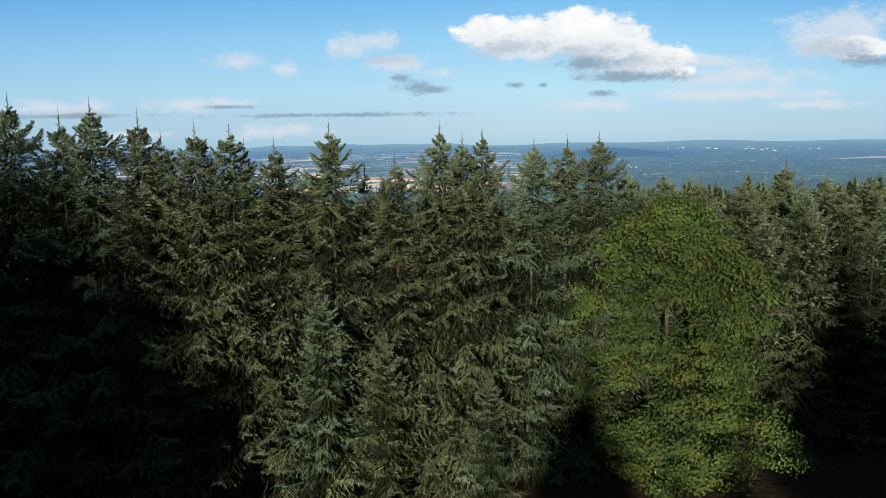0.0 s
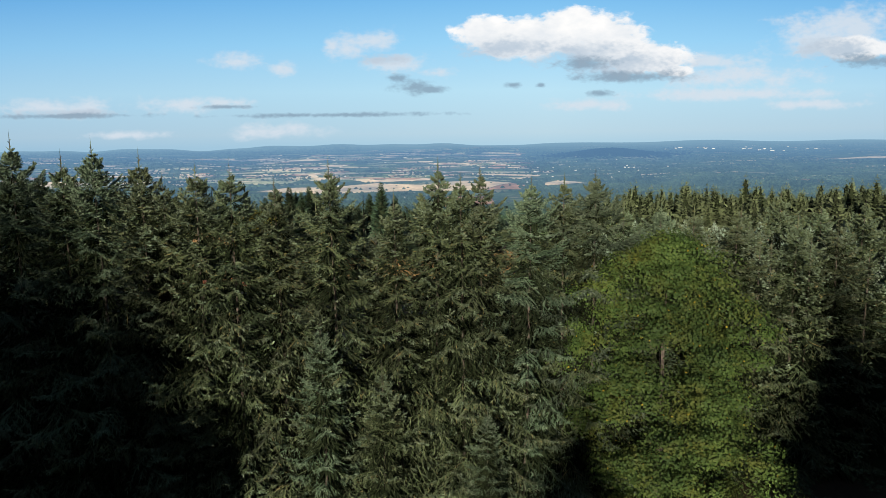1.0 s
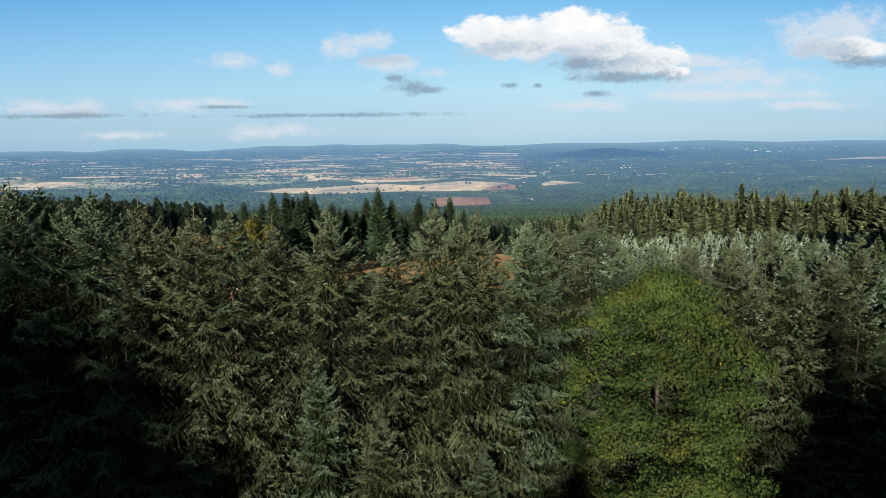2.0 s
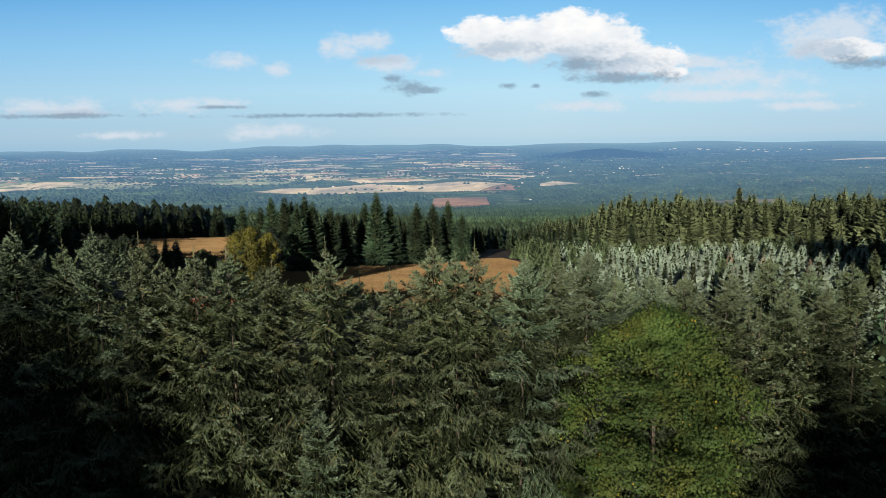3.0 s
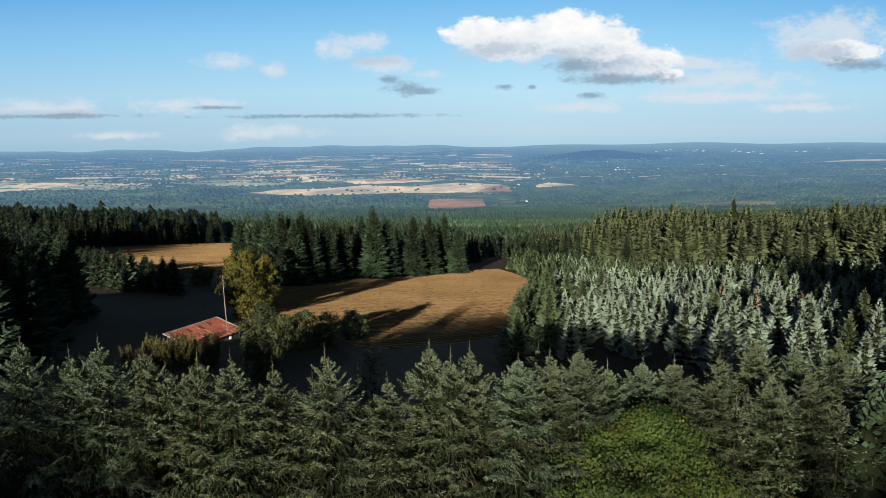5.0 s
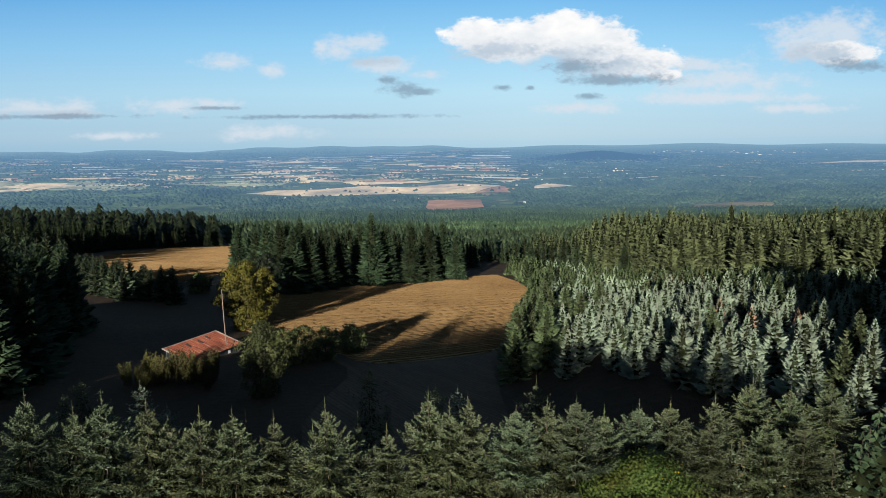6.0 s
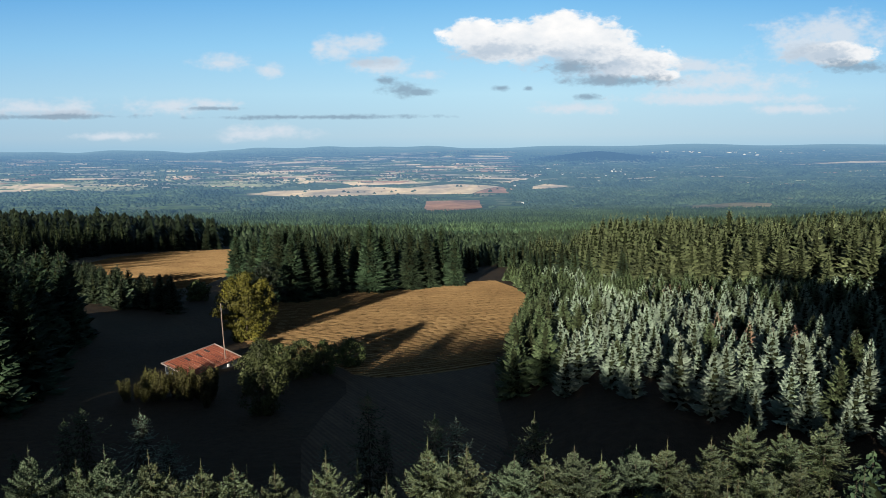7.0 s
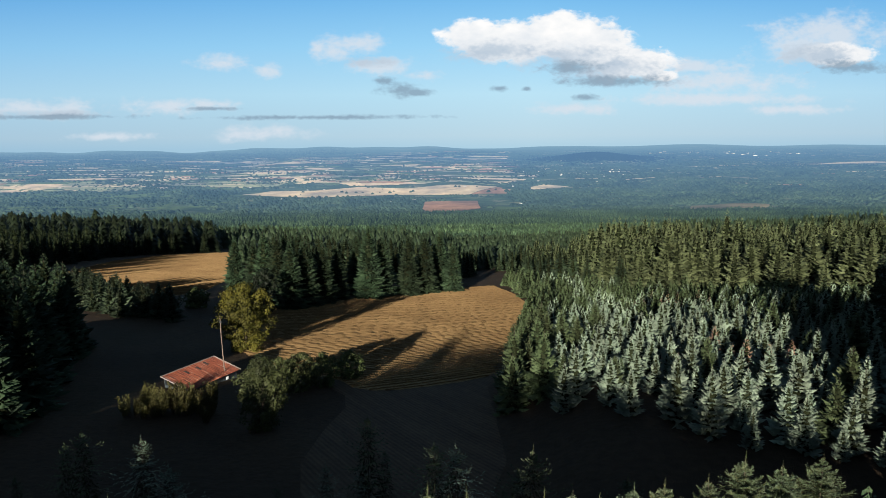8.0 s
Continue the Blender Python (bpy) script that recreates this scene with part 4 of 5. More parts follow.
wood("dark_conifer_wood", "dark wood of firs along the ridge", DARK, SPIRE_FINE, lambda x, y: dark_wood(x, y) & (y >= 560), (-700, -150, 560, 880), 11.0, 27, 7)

# single firs along the edges of the woods
TALLS = [plume_meshes("tall fir", TALL, 20 + k, 27, 6.8, 0.6, 42, 9, 5, 0.11, 42, -8, power=0.74, tiers=14, core=0.55) for k in range(3)]
DARKS = [plume_meshes("dark fir", TALL, 40 + k, 19, 5.2, 0.6, 24, 7, 4, 0.15, 42, -4, power=0.75, tiers=12, core=0.5) for k in range(2)]
q = np.random.default_rng(8)
for k, (x, y, h) in enumerate([(-46, 249, 24), (-52, 258, 26), (-42, 258, 27), (-37, 268, 25), (-47, 270, 28), (-33, 280, 22),
                               (-21, 287, 29), (-16, 296, 27), (-27, 300, 28), (-5, 303, 27), (2, 312, 29), (15, 318, 24), (9, 326, 27), (-60, 272, 25), (-68, 288, 25), (-80, 306, 24), (-56, 290, 27)]):
    plant("fir_tree", TALLS[k % 3], "tall dark green fir at the far edge of the stubble field", "tree", "firs beyond the field", x, y, q.uniform(0, 360), h / 27 * q.uniform(0.98, 1.1), q.uniform(0.92, 1.02))
for nm, lab, mat, seeds, spread, tall in (
    ("conifer_wood_edge", "mature olive-green firs along the edge of the wood", OLIVE, (150, 151, 152), (80, 290, 111, 30.0), 25),
    ("conifer_wood_edge", "mature green firs along the edge of the wood", TALL, (153, 154, 155), (44, 80, 12, 9.0), 20),
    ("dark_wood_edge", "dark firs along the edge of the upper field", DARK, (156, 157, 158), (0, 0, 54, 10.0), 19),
):
    vs, fs, cores, at = [], [], [], 0
    for s in seeds:
        crown, trunk = plume_fir(s, 1.0, 0.30 if s < 153 else 0.25, 0.03, 22, 7, 3, 0.13, 34, 2 if s < 153 else -4, power=0.90, tiers=11, core=0.36)
        m = spread[2] // 3
        if spread[1]:
            x = np.linspace(spread[0], spread[1], m) + (s % 3) * (spread[1] - spread[0]) / m / 3 + q.normal(0, 1.2, m)
            y = np.interp(x, FRONT_X, FRONT_Y) + spread[3] * q.random(m) ** 1.2
        else:
            y = q.uniform(288, 640, m)
            x = np.interp(y, DARK_Y, DARK_X) - spread[3] * q.random(m)
        h = tall * (q.uniform(0.66, 1.12, m) if spread[2] < 70 else q.uniform(0.55, 1.12, m) * np.interp(x, [80, 90, 112], [1.15, 1.15, 1.0]))
        v, f = joined(crown, x, y, ground_z(x, y) - 0.3, q.uniform(0, 6.28, m), h, np.ones(m))
        vs.append(v)
        fs.append(f + at)
        cores.append(dark_core(crown, 11, m))
        at += len(v)
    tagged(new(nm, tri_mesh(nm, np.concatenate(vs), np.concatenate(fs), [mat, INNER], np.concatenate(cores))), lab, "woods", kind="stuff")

# ---- young plantation ----
NOBLES = [plume_meshes("plantation fir", NOBLE, 50 + k, 8.2, 2.7, 0.2, 17, 7, 4, 0.17, 46, 10, power=0.88, core=0.4) for k in range(4)]
GREENS = [plume_meshes("green plantation fir", NOBLE_GREEN, 60 + k, 8.6, 3.0, 0.2, 17, 7, 4, 0.17, 44, 8, power=0.85, core=0.4) for k in range(3)]
RUSTS = [plume_meshes("browned fir", RUST, 70 + k, 7.6, 1.9, 0.3, 13, 6, 4, 0.12, 45, 4, power=0.75) for k in range(2)]
x, y, q = grid(12, 215, 76, 345, 4.65, 21)
left = np.interp(y, PLANT_Y, PLANT_X)
inside = (x > left) & (y > np.interp(x, [12, 24, 33, 50, 70], [112, 98, 84, 78, 76])) & (y < np.interp(x, FRONT_X, FRONT_Y) - 2) & (x < 0.68 * y + 12) & (x < 205)
x, y, left = x[inside], y[inside], left[inside]
order = np.argsort(y)
x, y, left = x[order], y[order], left[order]
rest = []
for k in range(len(x)):
    rusty = math.hypot(x[k] - 52, (y[k] - 118) * 0.8) < 12 and q.random() < 0.36 or math.hypot(x[k] - 75, y[k] - 205) < 15 and q.random() < 0.5
    green = x[k] - left[k] < 7 or q.random() < 0.14 + 0.56 * float(smooth(150, 225, y[k])) + (0.3 if x[k] - left[k] < 15 else 0.0) or x[k] > 75 and q.random() < 0.4
    size = float(np.clip(q.normal(0.87, 0.17), 0.45, 1.2)) * (1.2 if x[k] - left[k] < 7 else 1.0)
    if k < 300:
        if rusty:
            plant("plantation_fir", RUSTS[k % 2], "young fir with browned rust-coloured needles", "tree", "plantation firs", x[k], y[k], q.uniform(0, 360), size)
        elif green:
            plant("plantation_fir", GREENS[k % 3], "young green fir of the plantation", "tree", "plantation firs", x[k], y[k], q.uniform(0, 360), size)
        else:
            plant("plantation_fir", NOBLES[k % 4], "young silvery blue-green fir of the plantation", "tree", "plantation firs", x[k], y[k], q.uniform(0, 360), size)
    else:
        rest.append((x[k], y[k], size, 2 if rusty else 1 if green else 0))
rest = np.array(rest)
for kind, (nm, lab, mat, tpl) in enumerate((("plantation_firs", "silvery young firs in the back of the plantation", NOBLE, (80, 8.2, 2.7, 0.2, 12, 6, 2, 0.21, 46, 10)),
                                            ("plantation_firs", "green young firs in the back of the plantation", NOBLE_GREEN, (81, 8.6, 3.0, 0.2, 12, 6, 2, 0.21, 44, 8)),
                                            ("plantation_firs", "browned young firs in the back of the plantation", RUST, (82, 7.6, 1.9, 0.3, 9, 6, 2, 0.16, 45, 4)))):
    sub = rest[rest[:, 3] == kind]
    crown, trunk = plume_fir(*tpl, power=0.86, tiers=5, core=0.45)
    v, f = joined(crown, sub[:, 0], sub[:, 1], ground_z(sub[:, 0], sub[:, 1]) - 0.1, q.uniform(0, 6.28, len(sub)), sub[:, 2], np.ones(len(sub)))
    tagged(new(nm, tri_mesh(nm, v, f, [mat, INNER], dark_core(crown, 5, len(sub)))), lab, "trees", kind="stuff")


# ---- broad-leaved trees and shrubs ----
def broadleaf(seed, height, radius, low, clumps, leaves, leaf, puff, widest=0.45, upright=0.0, slim=0.46, sunward=0.0, flat=0.8):
    """Crown and wood of a broad-leaved tree: domes of single leaves on an egg-shaped outline, a trunk and limbs."""
    r = np.random.default_rng(seed)
    u = (np.arange(clumps) + 0.5) / clumps
    zc = low + (height - low) * u
    t = (zc - low) / (height - low)
    lobed = 1 + 0.16 * np.sin(2.0 * np.arange(clumps) * 2.39996 + 6 * t + seed) + 0.08 * np.sin(5 * np.arange(clumps) * 2.39996 - 9 * t)
    prof = np.where(t < widest, np.sqrt(np.maximum(0, 1 - ((widest - t) / widest * 0.85) ** 2)), np.sqrt(np.maximum(0.02, 1 - ((t - widest) / (1 - widest)) ** 2)))
    az = np.arange(clumps) * 2.39996 + r.normal(0, 0.3, clumps)
    rr = radius * prof * lobed * r.uniform(0.55, 1.15, clumps) - puff * 0.5
    c = np.stack([rr * np.cos(az), rr * np.sin(az), zc], 1)
    out = unit(np.stack([np.cos(az) * prof, np.sin(az) * prof, (t - widest) * 1.1], 1))
    d = unit(r.normal(0, 1, (clumps, leaves, 3)) + out[:, None] * 0.8)
    rad = puff * r.uniform(0.35, 1.2, (clumps, leaves, 1)) * r.uniform(0.7, 1.3, (clumps, 1, 1))
    p = (c[:, None] + d * rad * np.array([1, 1, flat + upright])).reshape(-1, 3)
    face = unit(d.reshape(-1, 3) + np.array([-0.25 * sunward, -sunward, 0.35 + 0.4 * sunward]) + r.normal(0, 0.35, p.shape))
    way = unit(np.cross(face, r.normal(0, 1, p.shape)) - np.array([0, 0, 0.55 - 2 * upright]))
    w = unit(np.cross(way, face))
    size = leaf * r.uniform(0.65, 1.3, len(p))
    v, f = diamonds(p, way, size, w * (size * slim)[:, None])
    # trunk and limbs
    tv, tf, sides = [], [], 7
    tops = [(np.array([0, 0, low + (height - low) * 0.6]), 0.018 * height)] + [(c[i] * np.array([0.4, 0.4, 0.92]), 0.005 * height) for i in range(2, clumps, max(1, clumps // 7))]
    for k, (end, thick) in enumerate(tops):
        start = np.array([0, 0, 0.0]) if k == 0 else np.array([0, 0, max(0.3, end[2] * 0.55)])
        a0 = len(tv)
        ax = unit(end - start)
        e1 = unit(np.cross(ax, np.array([0.3, 1, 0.1])))
        e2 = np.cross(ax, e1)
        for g, fat in ((0, 1.0), (0.5, 0.65), (1, 0.2)):
            for j in range(sides):
                a = j / sides * 2 * np.pi
                tv.append(start + (end - start) * g + (e1 * np.cos(a) + e2 * np.sin(a)) * thick * fat)
        for i in range(2):
            for j in range(sides):
                a, b = a0 + i * sides + j, a0 + i * sides + (j + 1) % sides
                tf += [(a, b, b + sides), (a, b + sides, a + sides)]
    return (v, f), (np.array(tv), np.array(tf))


def broadleaf_meshes(tag, mat, *args, **kw):
    (cv, cf), (wv, wf) = broadleaf(*args, **kw)
    return tri_mesh(tag + " crown", cv, cf, [mat]), tri_mesh(tag + " trunk", wv, wf, [BARK])


plant("maple_tree", broadleaf_meshes("maple", MAPLE, 90, 14.4, 5.1, 0.4, 360, 290, 0.122, 1.1, 0.34, sunward=0.1, flat=0.45), "large green maple with first yellow leaves before the firs", "tree", "", 11.8, 36.2)
plant("maple_tree", broadleaf_meshes("turning maple", GOLD, 91, 16.0, 6.0, 0.8, 150, 90, 0.42, 1.35, 0.55), "maple turning yellow and olive beside the field", "tree", "", -42.3, 169)
plant("small_tree", broadleaf_meshes("dark shrub tree", SHRUB, 92, 11.2, 3.0, 0.5, 100, 80, 0.30, 1.0, 0.5), "bushy green small tree below the shed", "tree", "", -24.2, 105.0)
BUSHES = [broadleaf_meshes("bush", SHRUB, 93 + k, 6.5, 3.0, 0.3, 55, 80, 0.30, 0.85, 0.5) for k in range(2)]
for k, (x, y, s) in enumerate([(-22.5, 131, 1.05), (-19, 134, 0.95), (-26, 128, 1.0), (-14.5, 140, 0.9), (-29, 124, 0.9)]):
    plant("bush", BUSHES[k % 2], "rounded green bush at the edge of the stubble field", "bush", "bushes by the field", x, y, 70 * k, s)
def brush(tag, mat, seed, height, spread, stems, leaves):
    """Upright brush: thin stems fanning from the ground, each with slender leaves that point up."""
    r = np.random.default_rng(seed)
    a = r.uniform(0, 6.28, stems)
    foot = np.stack([np.cos(a), np.sin(a), 0 * a], 1) * (spread * 0.5 * r.random(stems) ** 0.5)[:, None]
    top = foot * 2.0 + np.stack([r.normal(0, 0.2, stems), r.normal(0, 0.2, stems), height * r.uniform(0.45, 1.0, stems)], 1)
    s = r.uniform(0.12, 1.0, (stems, leaves, 1)) ** 0.8
    p = (foot[:, None] + (top - foot)[:, None] * s + r.normal(0, 0.07, (stems, leaves, 3))).reshape(-1, 3)
    d = unit(r.normal(0, 0.55, p.shape) + np.array([0, 0, 0.85]))
    size = r.uniform(0.25, 0.6, len(p))
    v, f = diamonds(p, d, size, unit(np.cross(d, r.normal(0, 1, p.shape))) * (size * 0.17)[:, None])
    e = np.array([[0.025, 0, 0], [-0.0125, 0.022, 0], [-0.0125, -0.022, 0]])
    tv = np.concatenate([(foot[:, None] + e).reshape(-1, 3), top])
    i = np.arange(stems)
    tf = np.concatenate([np.stack([3 * i + j, 3 * i + (j + 1) % 3, 3 * stems + i], 1) for j in range(3)])
    return tri_mesh(tag + " crown", v, f, [mat]), tri_mesh(tag + " stems", tv, tf, [BARK])


BRUSH = [brush("willow brush", WILLOW, 97 + k, 5.6, 1.5, 34, 46) for k in range(3)]
r = np.random.default_rng(61)
for k in range(24):
    plant("willow_brush", BRUSH[k % 3], "upright yellow-green brush in front of the shed", "bush", "brush by the shed", -46.5 + 0.56 * k + r.normal(0, 0.5), 112.5 + r.normal(0, 2.2), 50 * k, r.uniform(0.38, 1.08), 1.0, (r.normal(0, 7), r.normal(0, 7)))
plant("round_bush", broadleaf_meshes("round bush", SHRUB, 98, 6.5, 4.2, 0.2, 44, 50, 0.6, 1.3, 0.5), "dark rounded bush below the upper field", "bush", "", -79, 247, 0, 1.0)
plant("round_bush", BUSHES[1], "small pale green bush beside the yellow maple", "bush", "", -60.5, 226, 0, 0.9)
# DARK again: this tree's shade is in its leaf colour
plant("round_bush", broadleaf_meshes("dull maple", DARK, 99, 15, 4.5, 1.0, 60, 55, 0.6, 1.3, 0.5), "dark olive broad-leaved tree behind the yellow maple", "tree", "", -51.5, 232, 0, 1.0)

# hedge of small conifers and the stand beside the shed
q = np.random.default_rng(31)
HEDGE = [plume_meshes("hedge fir", SPRUCE, 110 + k, 11, 3.9, 0.3, 17, 7, 4, 0.16, 42, 4, power=0.8, tiers=8) for k in range(2)]
for k in range(64):
    s = q.random()
    x, y = -84 - 56 * s + q.normal(0, 4), 219 + 60 * s + q.normal(0, 5)
    plant("small_fir", HEDGE[k % 2], "small blue-green fir in a dark clump below the upper field", "tree", "firs below the upper field", x, y, q.uniform(0, 360), q.uniform(0.75, 1.15))
for k in range(46):
    x, y = q.uniform(-104, -58), q.uniform(96, 178)
    if x > -0.44 * y - 8:
        x = -0.44 * y - q.uniform(8, 26)
    plant("dark_fir", DARKS[k % 2], "dark fir in the stand beside the shed", "tree", "firs beside the shed", x, y, q.uniform(0, 360), q.uniform(0.9, 1.22))

# ---- the wall of firs before the camera ----
NEAR = [bough_fir("near fir", FIR if k != 2 else SPRUCE, 120 + k, 18.5, 4.3 + 0.2 * (k % 3), 0.5, 16, 9, 1.15) for k in range(5)]
BACK = [bough_fir("back fir", FIR, 140 + k, 13, 2.8, 0.5, 7, 3, 1.2, 0.045) for k in range(3)]
ROW = [(-21.8, 33.6, 19.6), (-19.0, 33.8, 20.2), (-17.0, 34.4, 19.4), (-15.2, 34.4, 19.9), (-13.4, 34.9, 19.4), (-12.3, 35.0, 18.4), (-10.9, 34.6, 18.9), (-9.2, 34.7, 18.9), (-7.3, 35.8, 18.1), (-4.5, 35.5, 18.9), (-1.6, 35.8, 17.3), (0.1, 36.7, 18.8), (1.7, 36.5, 18.3), (2.8, 37.0, 18.5), (4.9, 37.0, 18.0), (6.9, 37.5, 18.0), (8.4, 37.3, 18.3), (10.4, 39.5, 16.5), (13.2, 41.6, 16.2), (15.6, 42.6, 15.8), (18.4, 43.0, 15.9), (21.2, 44.4, 16.6), (24.4, 44.6, 15.8), (17.0, 40.4, 15.6), (20.6, 40.6, 15.4), (23.2, 40.8, 15.2), (27.4, 46.0, 15.8)]
q = np.random.default_rng(41)
for k, (x, y, top) in enumerate(ROW):
    plant("fir_tree", NEAR[(k * 2 + k // 3) % 5], "tall green fir in a dense row with a thin leading shoot", "tree", "firs of the near row", x, y, q.uniform(0, 360), 1.0, (top - float(ground_z(x, y)) + 0.1) / 18.5, (q.normal(0, 0.6), q.normal(0, 0.6)))
for k in range(28):
    x = -21 + 1.7 * k + q.uniform(-0.6, 0.6)
    y = 38.0 + (0.15 * x if x > 0 else 0.12 * x) + q.uniform(-1.2, 0.8)
    plant("young_fir", BACK[k % 3], "green fir close behind the near row", "tree", "firs close behind the near row", x, y, q.uniform(0, 360), 1.3, (q.uniform(-0.7, 0.5) + float(np.interp(x, [-8, -3, 1, 4], [17.5, 16.4, 15.6, 13.9])) - float(ground_z(x, y))) / 16.9)
for k, (x, y, top) in enumerate([(2.5, 41.6, 15.6), (3.9, 40.6, 15.0), (5.2, 41.4, 14.6)]):
    plant("young_fir", BACK[k], "green fir close behind the near row", "tree", "firs close behind the near row", x, y, 70 * k, 1.3, (top - float(ground_z(x, y))) / 16.9)
SMALL = [bough_fir("small fir", SPRUCE if k else FIR, 130 + k, 11, 3.0, 0.3, 12, 7) for k in range(2)]
for k, (x, y, top) in enumerate([(-5.1, 33.4, 11.9), (-2.3, 33.2, 9.8), (2.6, 33.0, 7.6), (-11.0, 33.2, 9.0)]):
    plant("small_fir", SMALL[1 - k % 2], "smaller blue-green fir at the foot of the row", "tree", "small firs of the near row", x, y, q.uniform(0, 360), (top - float(ground_z(x, y))) / 11)
SHADED = [bough_fir("shaded fir", NOBLE if k == 1 else NOBLE_GREEN, 145 + k, 13, 5.0, 0.4, 7, 3, 1.3, 0.05) for k in range(3)]
spots = [(-34.2, 70, 8.6), (-26.5, 65.6, 9.6), (-5.5, 71, 9.2), (1.2, 61, 10.6), (3.2, 63, 9.6), (8.8, 53, 13.6), (15.5, 50.4, 12.4), (-22, 60, 9.5)]
for k in range(26):
    x, y = q.uniform(-44, 34), q.uniform(43, 84)
    if x < 12 + 0.1 * y or y < 62:
        spots.append((x, y, float(ground_z(x, y)) + q.uniform(5.0, 9.0)))
for k, (x, y, top) in enumerate(spots):
    plant("young_fir", SHADED[k % 3], "younger fir in the shade behind the near row", "tree", "firs behind the near row", x, y, q.uniform(0, 360), (top - float(ground_z(x, y))) / 13)

# ---- unseen trees added behind and beside the viewpoint, whose shadows fall on the firs, the field and the plantation ----
CAST = 90.0
BROAD = [conifer_meshes("broad fir", TALL, 160 + k, 27, 6.4, 0.8, 80, 5, 2.3, 0.5, 0.16, 0, power=0.75, tiers=14, core=0.8) for k in range(2)]
for k, (x, z, h) in enumerate([(7.0, 8.6, 22), (5.3, 4.8, 20), (8.7, 4.6, 20), (-16.9, 18.4, 25), (-13.4, 15.8, 22), (-11.2, 11.0, 20), (-20.5, 19.4, 24), (-25, 20.2, 24), (-28, 20, 24), (-32, 20, 24), (21.2, 14.4, 26), (23.6, 12.5, 25), (26, 14, 26), (30, 14.5, 26), (34, 15, 26), (14.6, 4.6, 18), (11.6, 3.0, 18), (18.4, 8.6, 22), (-10.4, 4.2, 18), (24.5, 11, 22), (28, 11, 22), (-9.6, 9.0, 20), (-15.2, 14.6, 24), (-18.8, 18.6, 24), (-22.8, 19.6, 24)]):
    away_by = CAST + 5 * (k % 3) + (9 if k > 14 else 0)
    cx, cy, top = x - 0.2504 * away_by, 33 - 0.968 * away_by, z + math.tan(radians(SUN_ELEV)) * away_by
    plant("slope_fir", BROAD[k % 2], "unseen tall fir up the slope behind the viewpoint, added for its shade", "tree", "firs up the slope", cx, cy, 40 * k, (top - float(ground_z(cx, cy))) / 27)
for k in range(60):
    y = 62 + 5.0 * (k // 3)
    x = 60 + (y - 66) * 0.5 + 4.6 * (k % 3) + 5
    plant("slope_fir", BROAD[k % 2], "tall fir beside the plantation", "tree", "firs beside the plantation", x - (7.2 if k < 12 else 4.5), y, 50 * k, 0.72, 1.3 if k < 12 else 0.98)
# added past the left of the view; heights follow the shadow wanted on the field
for k in range(78):
    x, y = -23.5 - 1.3 * k, 33.0 + (k % 2) * 2.6
    top = float(np.interp(x, [-128, -122, -100, -98, -83.5, -82.5, -68, -66, -56, -54, -42, -40, -34, -31.5, -30.8, -28.5, -27.8, -23], [22, 31, 31, 40, 40, 15.8, 15.4, 15.4, 15.6, 18.4, 18.4, 16.8, 18.2, 18.4, 22.8, 22.8, 18.6, 18.8]))
    plant("row_fir", BROAD[k % 2], "fir added to continue the near row, for its shade", "tree", "firs beside the near row", x, y, 61 * k, 0.55, (top - float(ground_z(x, y))) / 14.85 * q.uniform(0.98, 1.02))
# added out of view to block streaks of sun on the meadow
for k in range(34):
    x, y = -38 - 2.5 * k, -16 - (k % 4) * 4.0
    plant("slope_fir", BROAD[k % 2], "unseen tall fir up the slope behind the viewpoint, added for its shade", "tree", "firs up the slope", x, y, 47 * k, (q.uniform(26.4, 27.7) - float(ground_z(x, y))) / 27)
# added past the right of the view to shade the plantation's front
for k in range(16):
    x, y = 27.0 + 1.5 * k, 41.5 + (k % 3) * 1.5
    plant("row_fir", BROAD[k % 2], "fir added to continue the near row, for its shade", "tree", "firs beside the near row", x, y, 61 * k, 0.55, (float(np.interp(x, [27, 36, 38, 44], [14.6, 14.6, 11.6, 10.6])) - float(ground_z(x, y))) / 14.85 * q.uniform(0.92, 1.06))

# ---- shed, pole and house ----
def rusty_roof():
    m, n, l, b = material("rusty corrugated iron", 0.6, 0.4)
    tc = n.new("ShaderNodeTexCoord")
    mp = n.new("ShaderNodeMapping")
    mp.inputs["Scale"].default_value = (2.6, 0.16, 0.16)
    l.new(tc.outputs["Object"], mp.inputs[0])
    f = noise_tex(n, l, mp.outputs[0], 1.6, 6, 0.7)
    l.new(ramp(n, l, f, [(0.38, (0.038, 0.010, 0.006)), (0.46, (0.150, 0.030, 0.011)), (0.56, (0.20, 0.056, 0.022)), (0.66, (0.27, 0.17, 0.13))]), b.inputs["Base Color"])
    return m


def painted(name, c, rough=0.7):
    m, n, l, b = material(name, rough, 0.3)
    tc = n.new("ShaderNodeTexCoord")
    f = noise_tex(n, l, tc.outputs["Object"], 1.5, 6, 0.7)
    l.new(ramp(n, l, f, [(0.3, tuple(v * 0.6 for v in c)), (0.7, c)]), b.inputs["Base Color"])
    return m


IRON, WALL, EDGE_PALE, SOOT = rusty_roof(), painted("weathered grey-blue boards", (0.050, 0.062, 0.070)), painted("pale weathered trim", (0.24, 0.20, 0.18)), painted("tarry patch", (0.03, 0.03, 0.03))


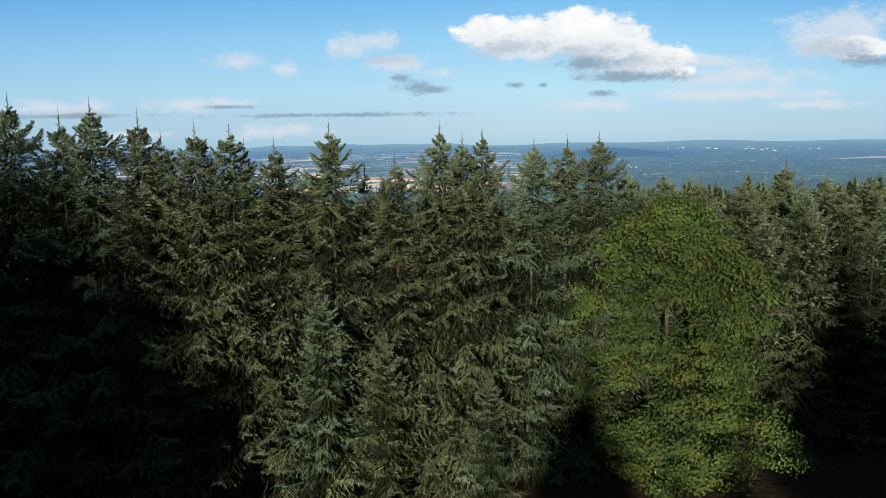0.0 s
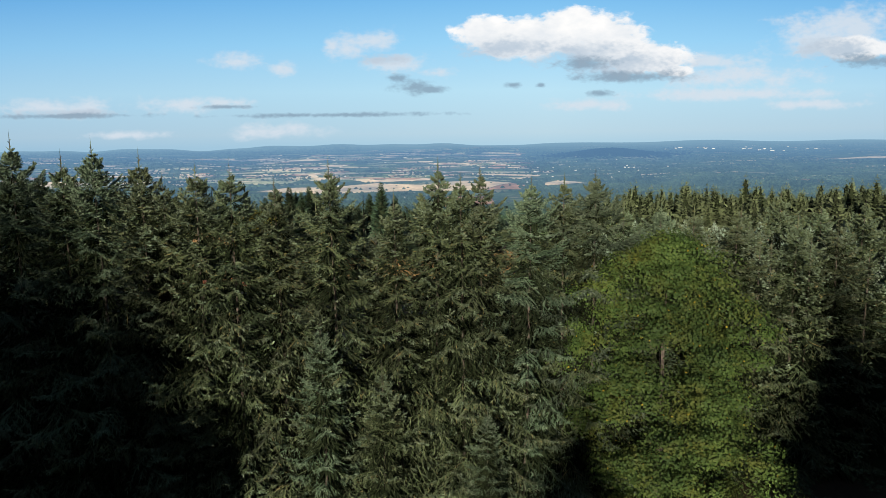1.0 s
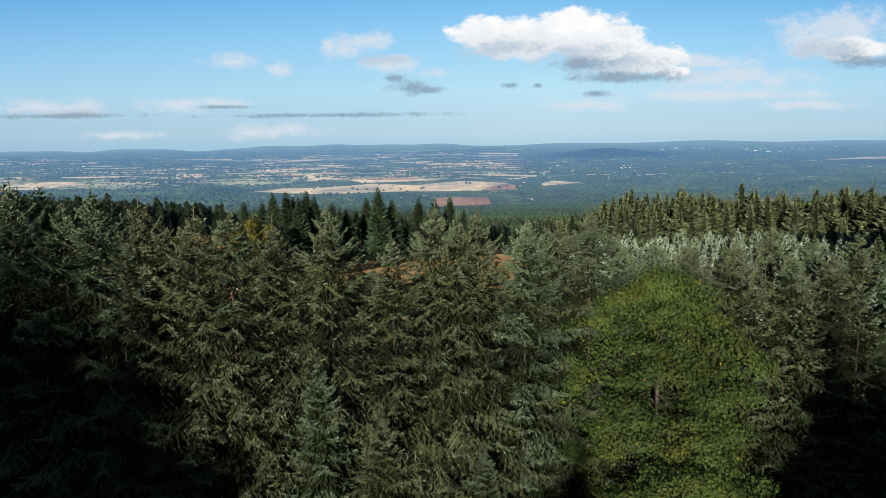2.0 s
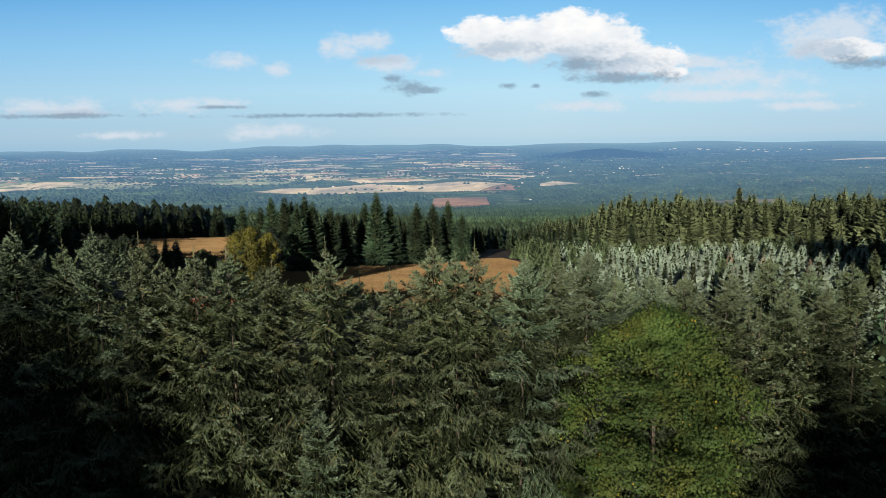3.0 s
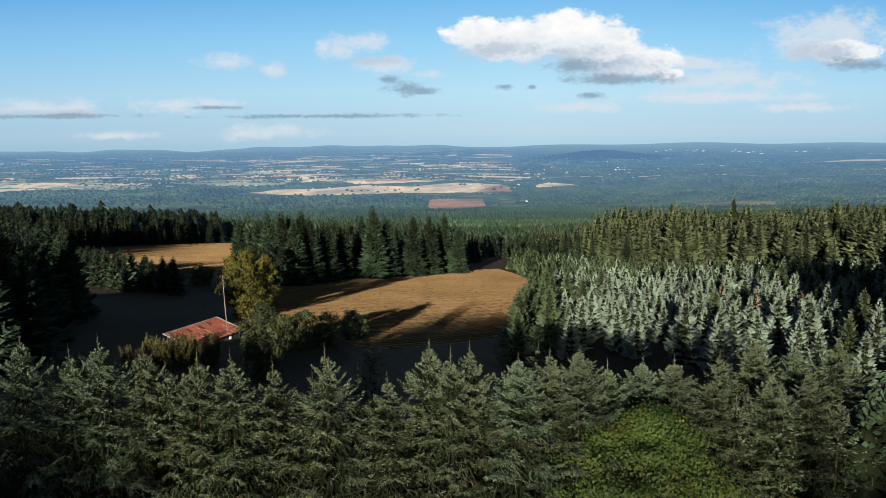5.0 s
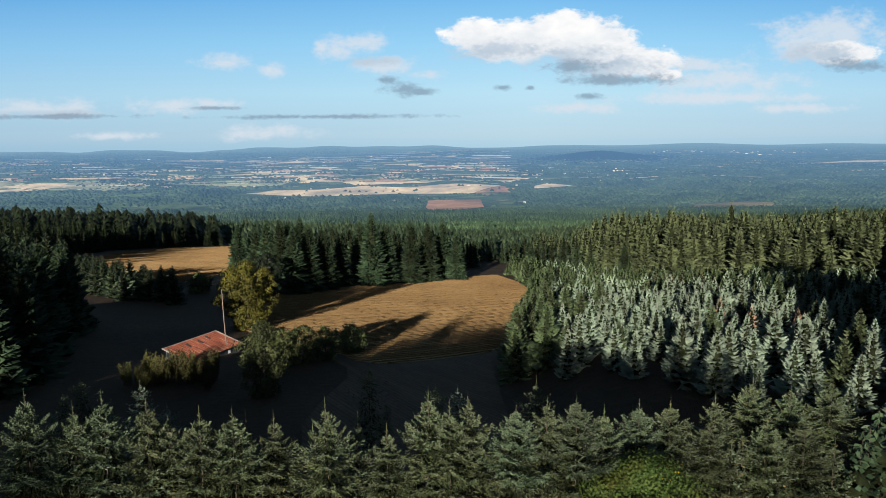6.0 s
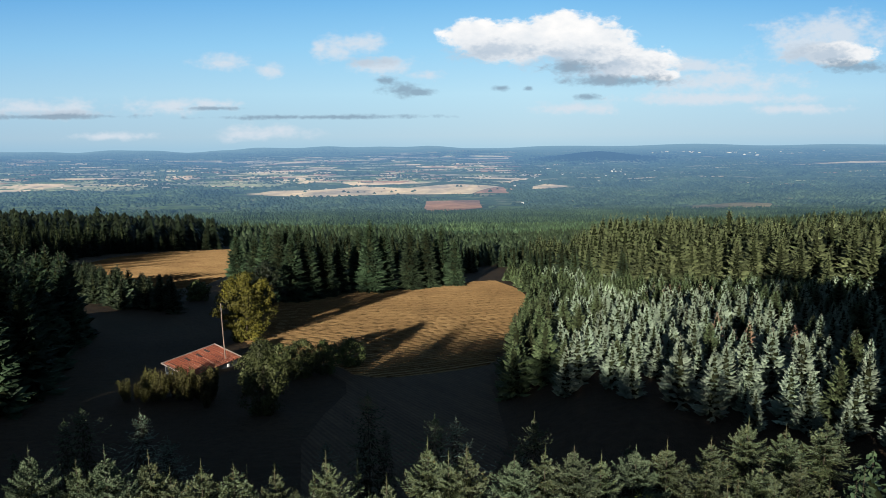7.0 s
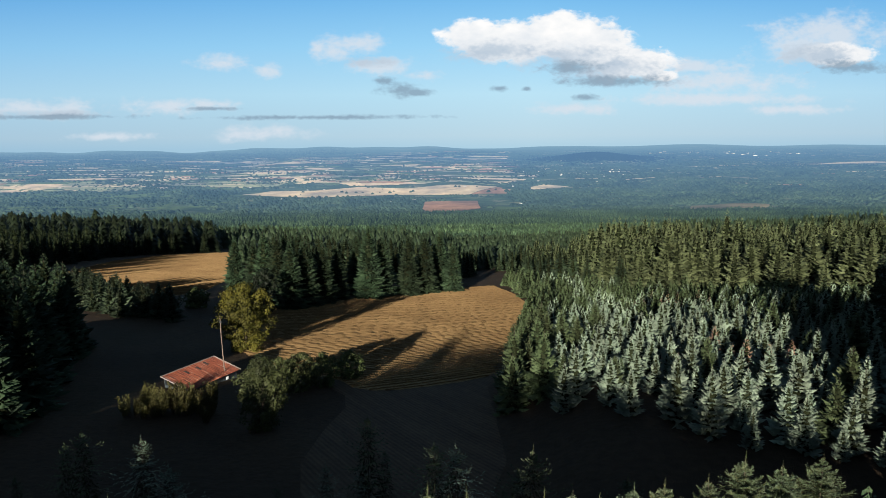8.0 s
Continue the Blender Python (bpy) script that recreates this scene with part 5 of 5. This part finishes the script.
def box(bm, x0, x1, y0, y1, z0, z1, rise=0.0):
    """A box; rise lifts its far (y1) side."""
    c = [bm.verts.new((x, y, z + (rise if y == y1 else 0))) for z in (z0, z1) for y in (y0, y1) for x in (x0, x1)]
    for q in ((0, 1, 3, 2), (4, 6, 7, 5), (0, 4, 5, 1), (2, 3, 7, 6), (0, 2, 6, 4), (1, 5, 7, 3)):
        bm.faces.new([c[i] for i in q])


def shed():
    """A long low shed; x runs along it, y from its eaves up to the high side."""
    root = new("shed")
    half, deep, low, high = 6.5, 6.2, 2.3, 3.9
    for nm, (x0, x1, y0, y1) in (("front_wall", (-half, half, 0.35, 0.5)), ("back_wall", (-half, half, deep - 0.3, deep - 0.15))):
        bm = bmesh.new()
        box(bm, x0, x1, y0, y1, -0.6, low + (high - low) * y0 / deep - 0.05)
        for k in range(22):
            x = -half + 0.3 + k * 0.6
            box(bm, x, x + 0.07, y0 - 0.04 if nm[0] == "f" else y1, y0 if nm[0] == "f" else y1 + 0.04, -0.6, low + (high - low) * y0 / deep - 0.1)
        wall = part(nm, bm, WALL, root)
        if nm == "front_wall":
            bm = bmesh.new()
            box(bm, 3.6, 4.1, 0.18, 0.305, 1.0, 1.6)
            part("sign_board", bm, painted("white enamel", (0.8, 0.8, 0.78)), wall, "small white board on the wall")
    for side in (-half, half - 0.15):
        bm = bmesh.new()
        box(bm, side, side + 0.15, 0.5, deep - 0.3, -0.6, low + 0.08, 0)
        box(bm, side, side + 0.15, 0.5, deep - 0.3, low, low + 0.08, high - low - 0.25)
        part("end_wall", bm, WALL, root)
    slope = (high - low) / deep
    wide = 0.8
    count = int((2 * half + 0.8) / wide)
    for k in range(count):
        bm = bmesh.new()
        x0 = -half - 0.4 + k * wide
        z0 = low - 0.1 + (0.012 if k % 2 else 0)
        run = deep + 0.7
        prof = []
        for j in range(4):
            xa = x0 + j * wide / 4
            prof += [(xa, 0.0), (xa + wide / 8, 0.0), (xa + wide / 8 + 0.02, 0.06), (xa + wide / 4 - 0.02, 0.06)]
        prof.append((x0 + wide + 0.03, 0.0))
        rows = [[bm.verts.new((x, yy, z0 + up_by + h + rise)) for x, h in prof] for yy, rise in ((-0.4, 0.0), (deep + 0.3, slope * run)) for up_by in (0.03, 0.0)]
        for a, b in ((0, 2), (3, 1), (1, 0), (2, 3)):
            for m in range(len(prof) - 1):
                bm.faces.new((rows[a][m], rows[a][m + 1], rows[b][m + 1], rows[b][m]))
        part("roof_sheet", bm, IRON, root)
    for x0 in (-half - 0.46, half + 0.36):
        bm = bmesh.new()
        box(bm, x0, x0 + 0.14, -0.45, deep + 0.35, low - 0.12, low + 0.08, slope * (deep + 0.8))
        part("bargeboard", bm, EDGE_PALE, root, "pale weathered bargeboard")
    bm = bmesh.new()
    box(bm, -half - 0.45, half + 0.45, deep + 0.2, deep + 0.4, low + slope * (deep + 0.55) - 0.05, low + slope * (deep + 0.55) + 0.1)
    part("ridge_cap", bm, EDGE_PALE, root, "pale ridge capping")
    for x0, y0 in ((3.2, 4.6), (0.6, 4.0), (-2.3, 4.2)):
        bm = bmesh.new()
        box(bm, x0, x0 + 0.45, y0, y0 + 1.3, low + slope * (y0 + 0.4) - 0.1, low + slope * (y0 + 0.4) + 0.04, slope * 1.3)
        part("roof_opening", bm, SOOT, root, "dark missing sheet in the roof")
    return tagged(root, "long low shed with a rusty red iron roof and grey-blue walls", "shed")


the_shed = shed()
# the high side runs from its near end to its far end; the roof falls towards the field
ends = Vector((-48.5, 130.1, 0)), Vector((-42.1, 142.4, 0))
along_x = (ends[1] - ends[0]).normalized()
up_y = Vector((-along_x.y, along_x.x, 0))
mid = (ends[0] + ends[1]) / 2 - up_y * 6.2
the_shed.matrix_basis = Matrix(((along_x.x, up_y.x, 0, mid.x), (along_x.y, up_y.y, 0, mid.y), (0, 0, 1, -10.75), (0, 0, 0, 1)))


def tapered_pole(height, foot, tip, bow):
    bm = bmesh.new()
    rings = []
    for k in range(9):
        h = k / 8
        rad, off = foot + (tip - foot) * h, bow * math.sin(h * 2.6)
        rings.append([bm.verts.new((off + rad * math.cos(a * math.pi / 4), rad * math.sin(a * math.pi / 4), height * h)) for a in range(8)])
    for a, b in zip(rings, rings[1:]):
        for j in range(8):
            bm.faces.new((a[j], a[(j + 1) % 8], b[(j + 1) % 8], b[j]))
    bm.faces.new(rings[-1])
    return bm


pole = new("utility_pole")
part("shaft", tapered_pole(13.2, 0.13, 0.08, -0.12), painted("weathered pole wood", (0.13, 0.095, 0.075)), pole)
bm = bmesh.new()
box(bm, -0.18, 0.18, -0.2, 0.0, 11.9, 12.3)
part("bracket", bm, SOOT, pole, "small dark bracket")
pole.matrix_basis = pose(-38.7, 137.2, float(ground_z(-38.7, 137.2)) - 0.2, 0, -1.6, 0)
tagged(pole, "slightly leaning bare wooden pole beside the shed", "pole")

house = new("house")
bm = bmesh.new()
box(bm, -4, 4, -3, 3, 0, 5.4)
part("wall", bm, painted("white house paint", (0.8, 0.8, 0.8)), house)
bm = bmesh.new()
box(bm, -4.4, 4.4, -3.4, 0, 5.3, 5.6, 1.5)
box(bm, -4.4, 4.4, 3.4, 0, 5.3, 5.6, 1.5)
part("roof", bm, EDGE_PALE, house)
house.matrix_basis = pose(-224, 400, float(ground_z(-224, 400)), 0, 0, 20)
tagged(house, "white house mostly hidden by the dark wood", "house")
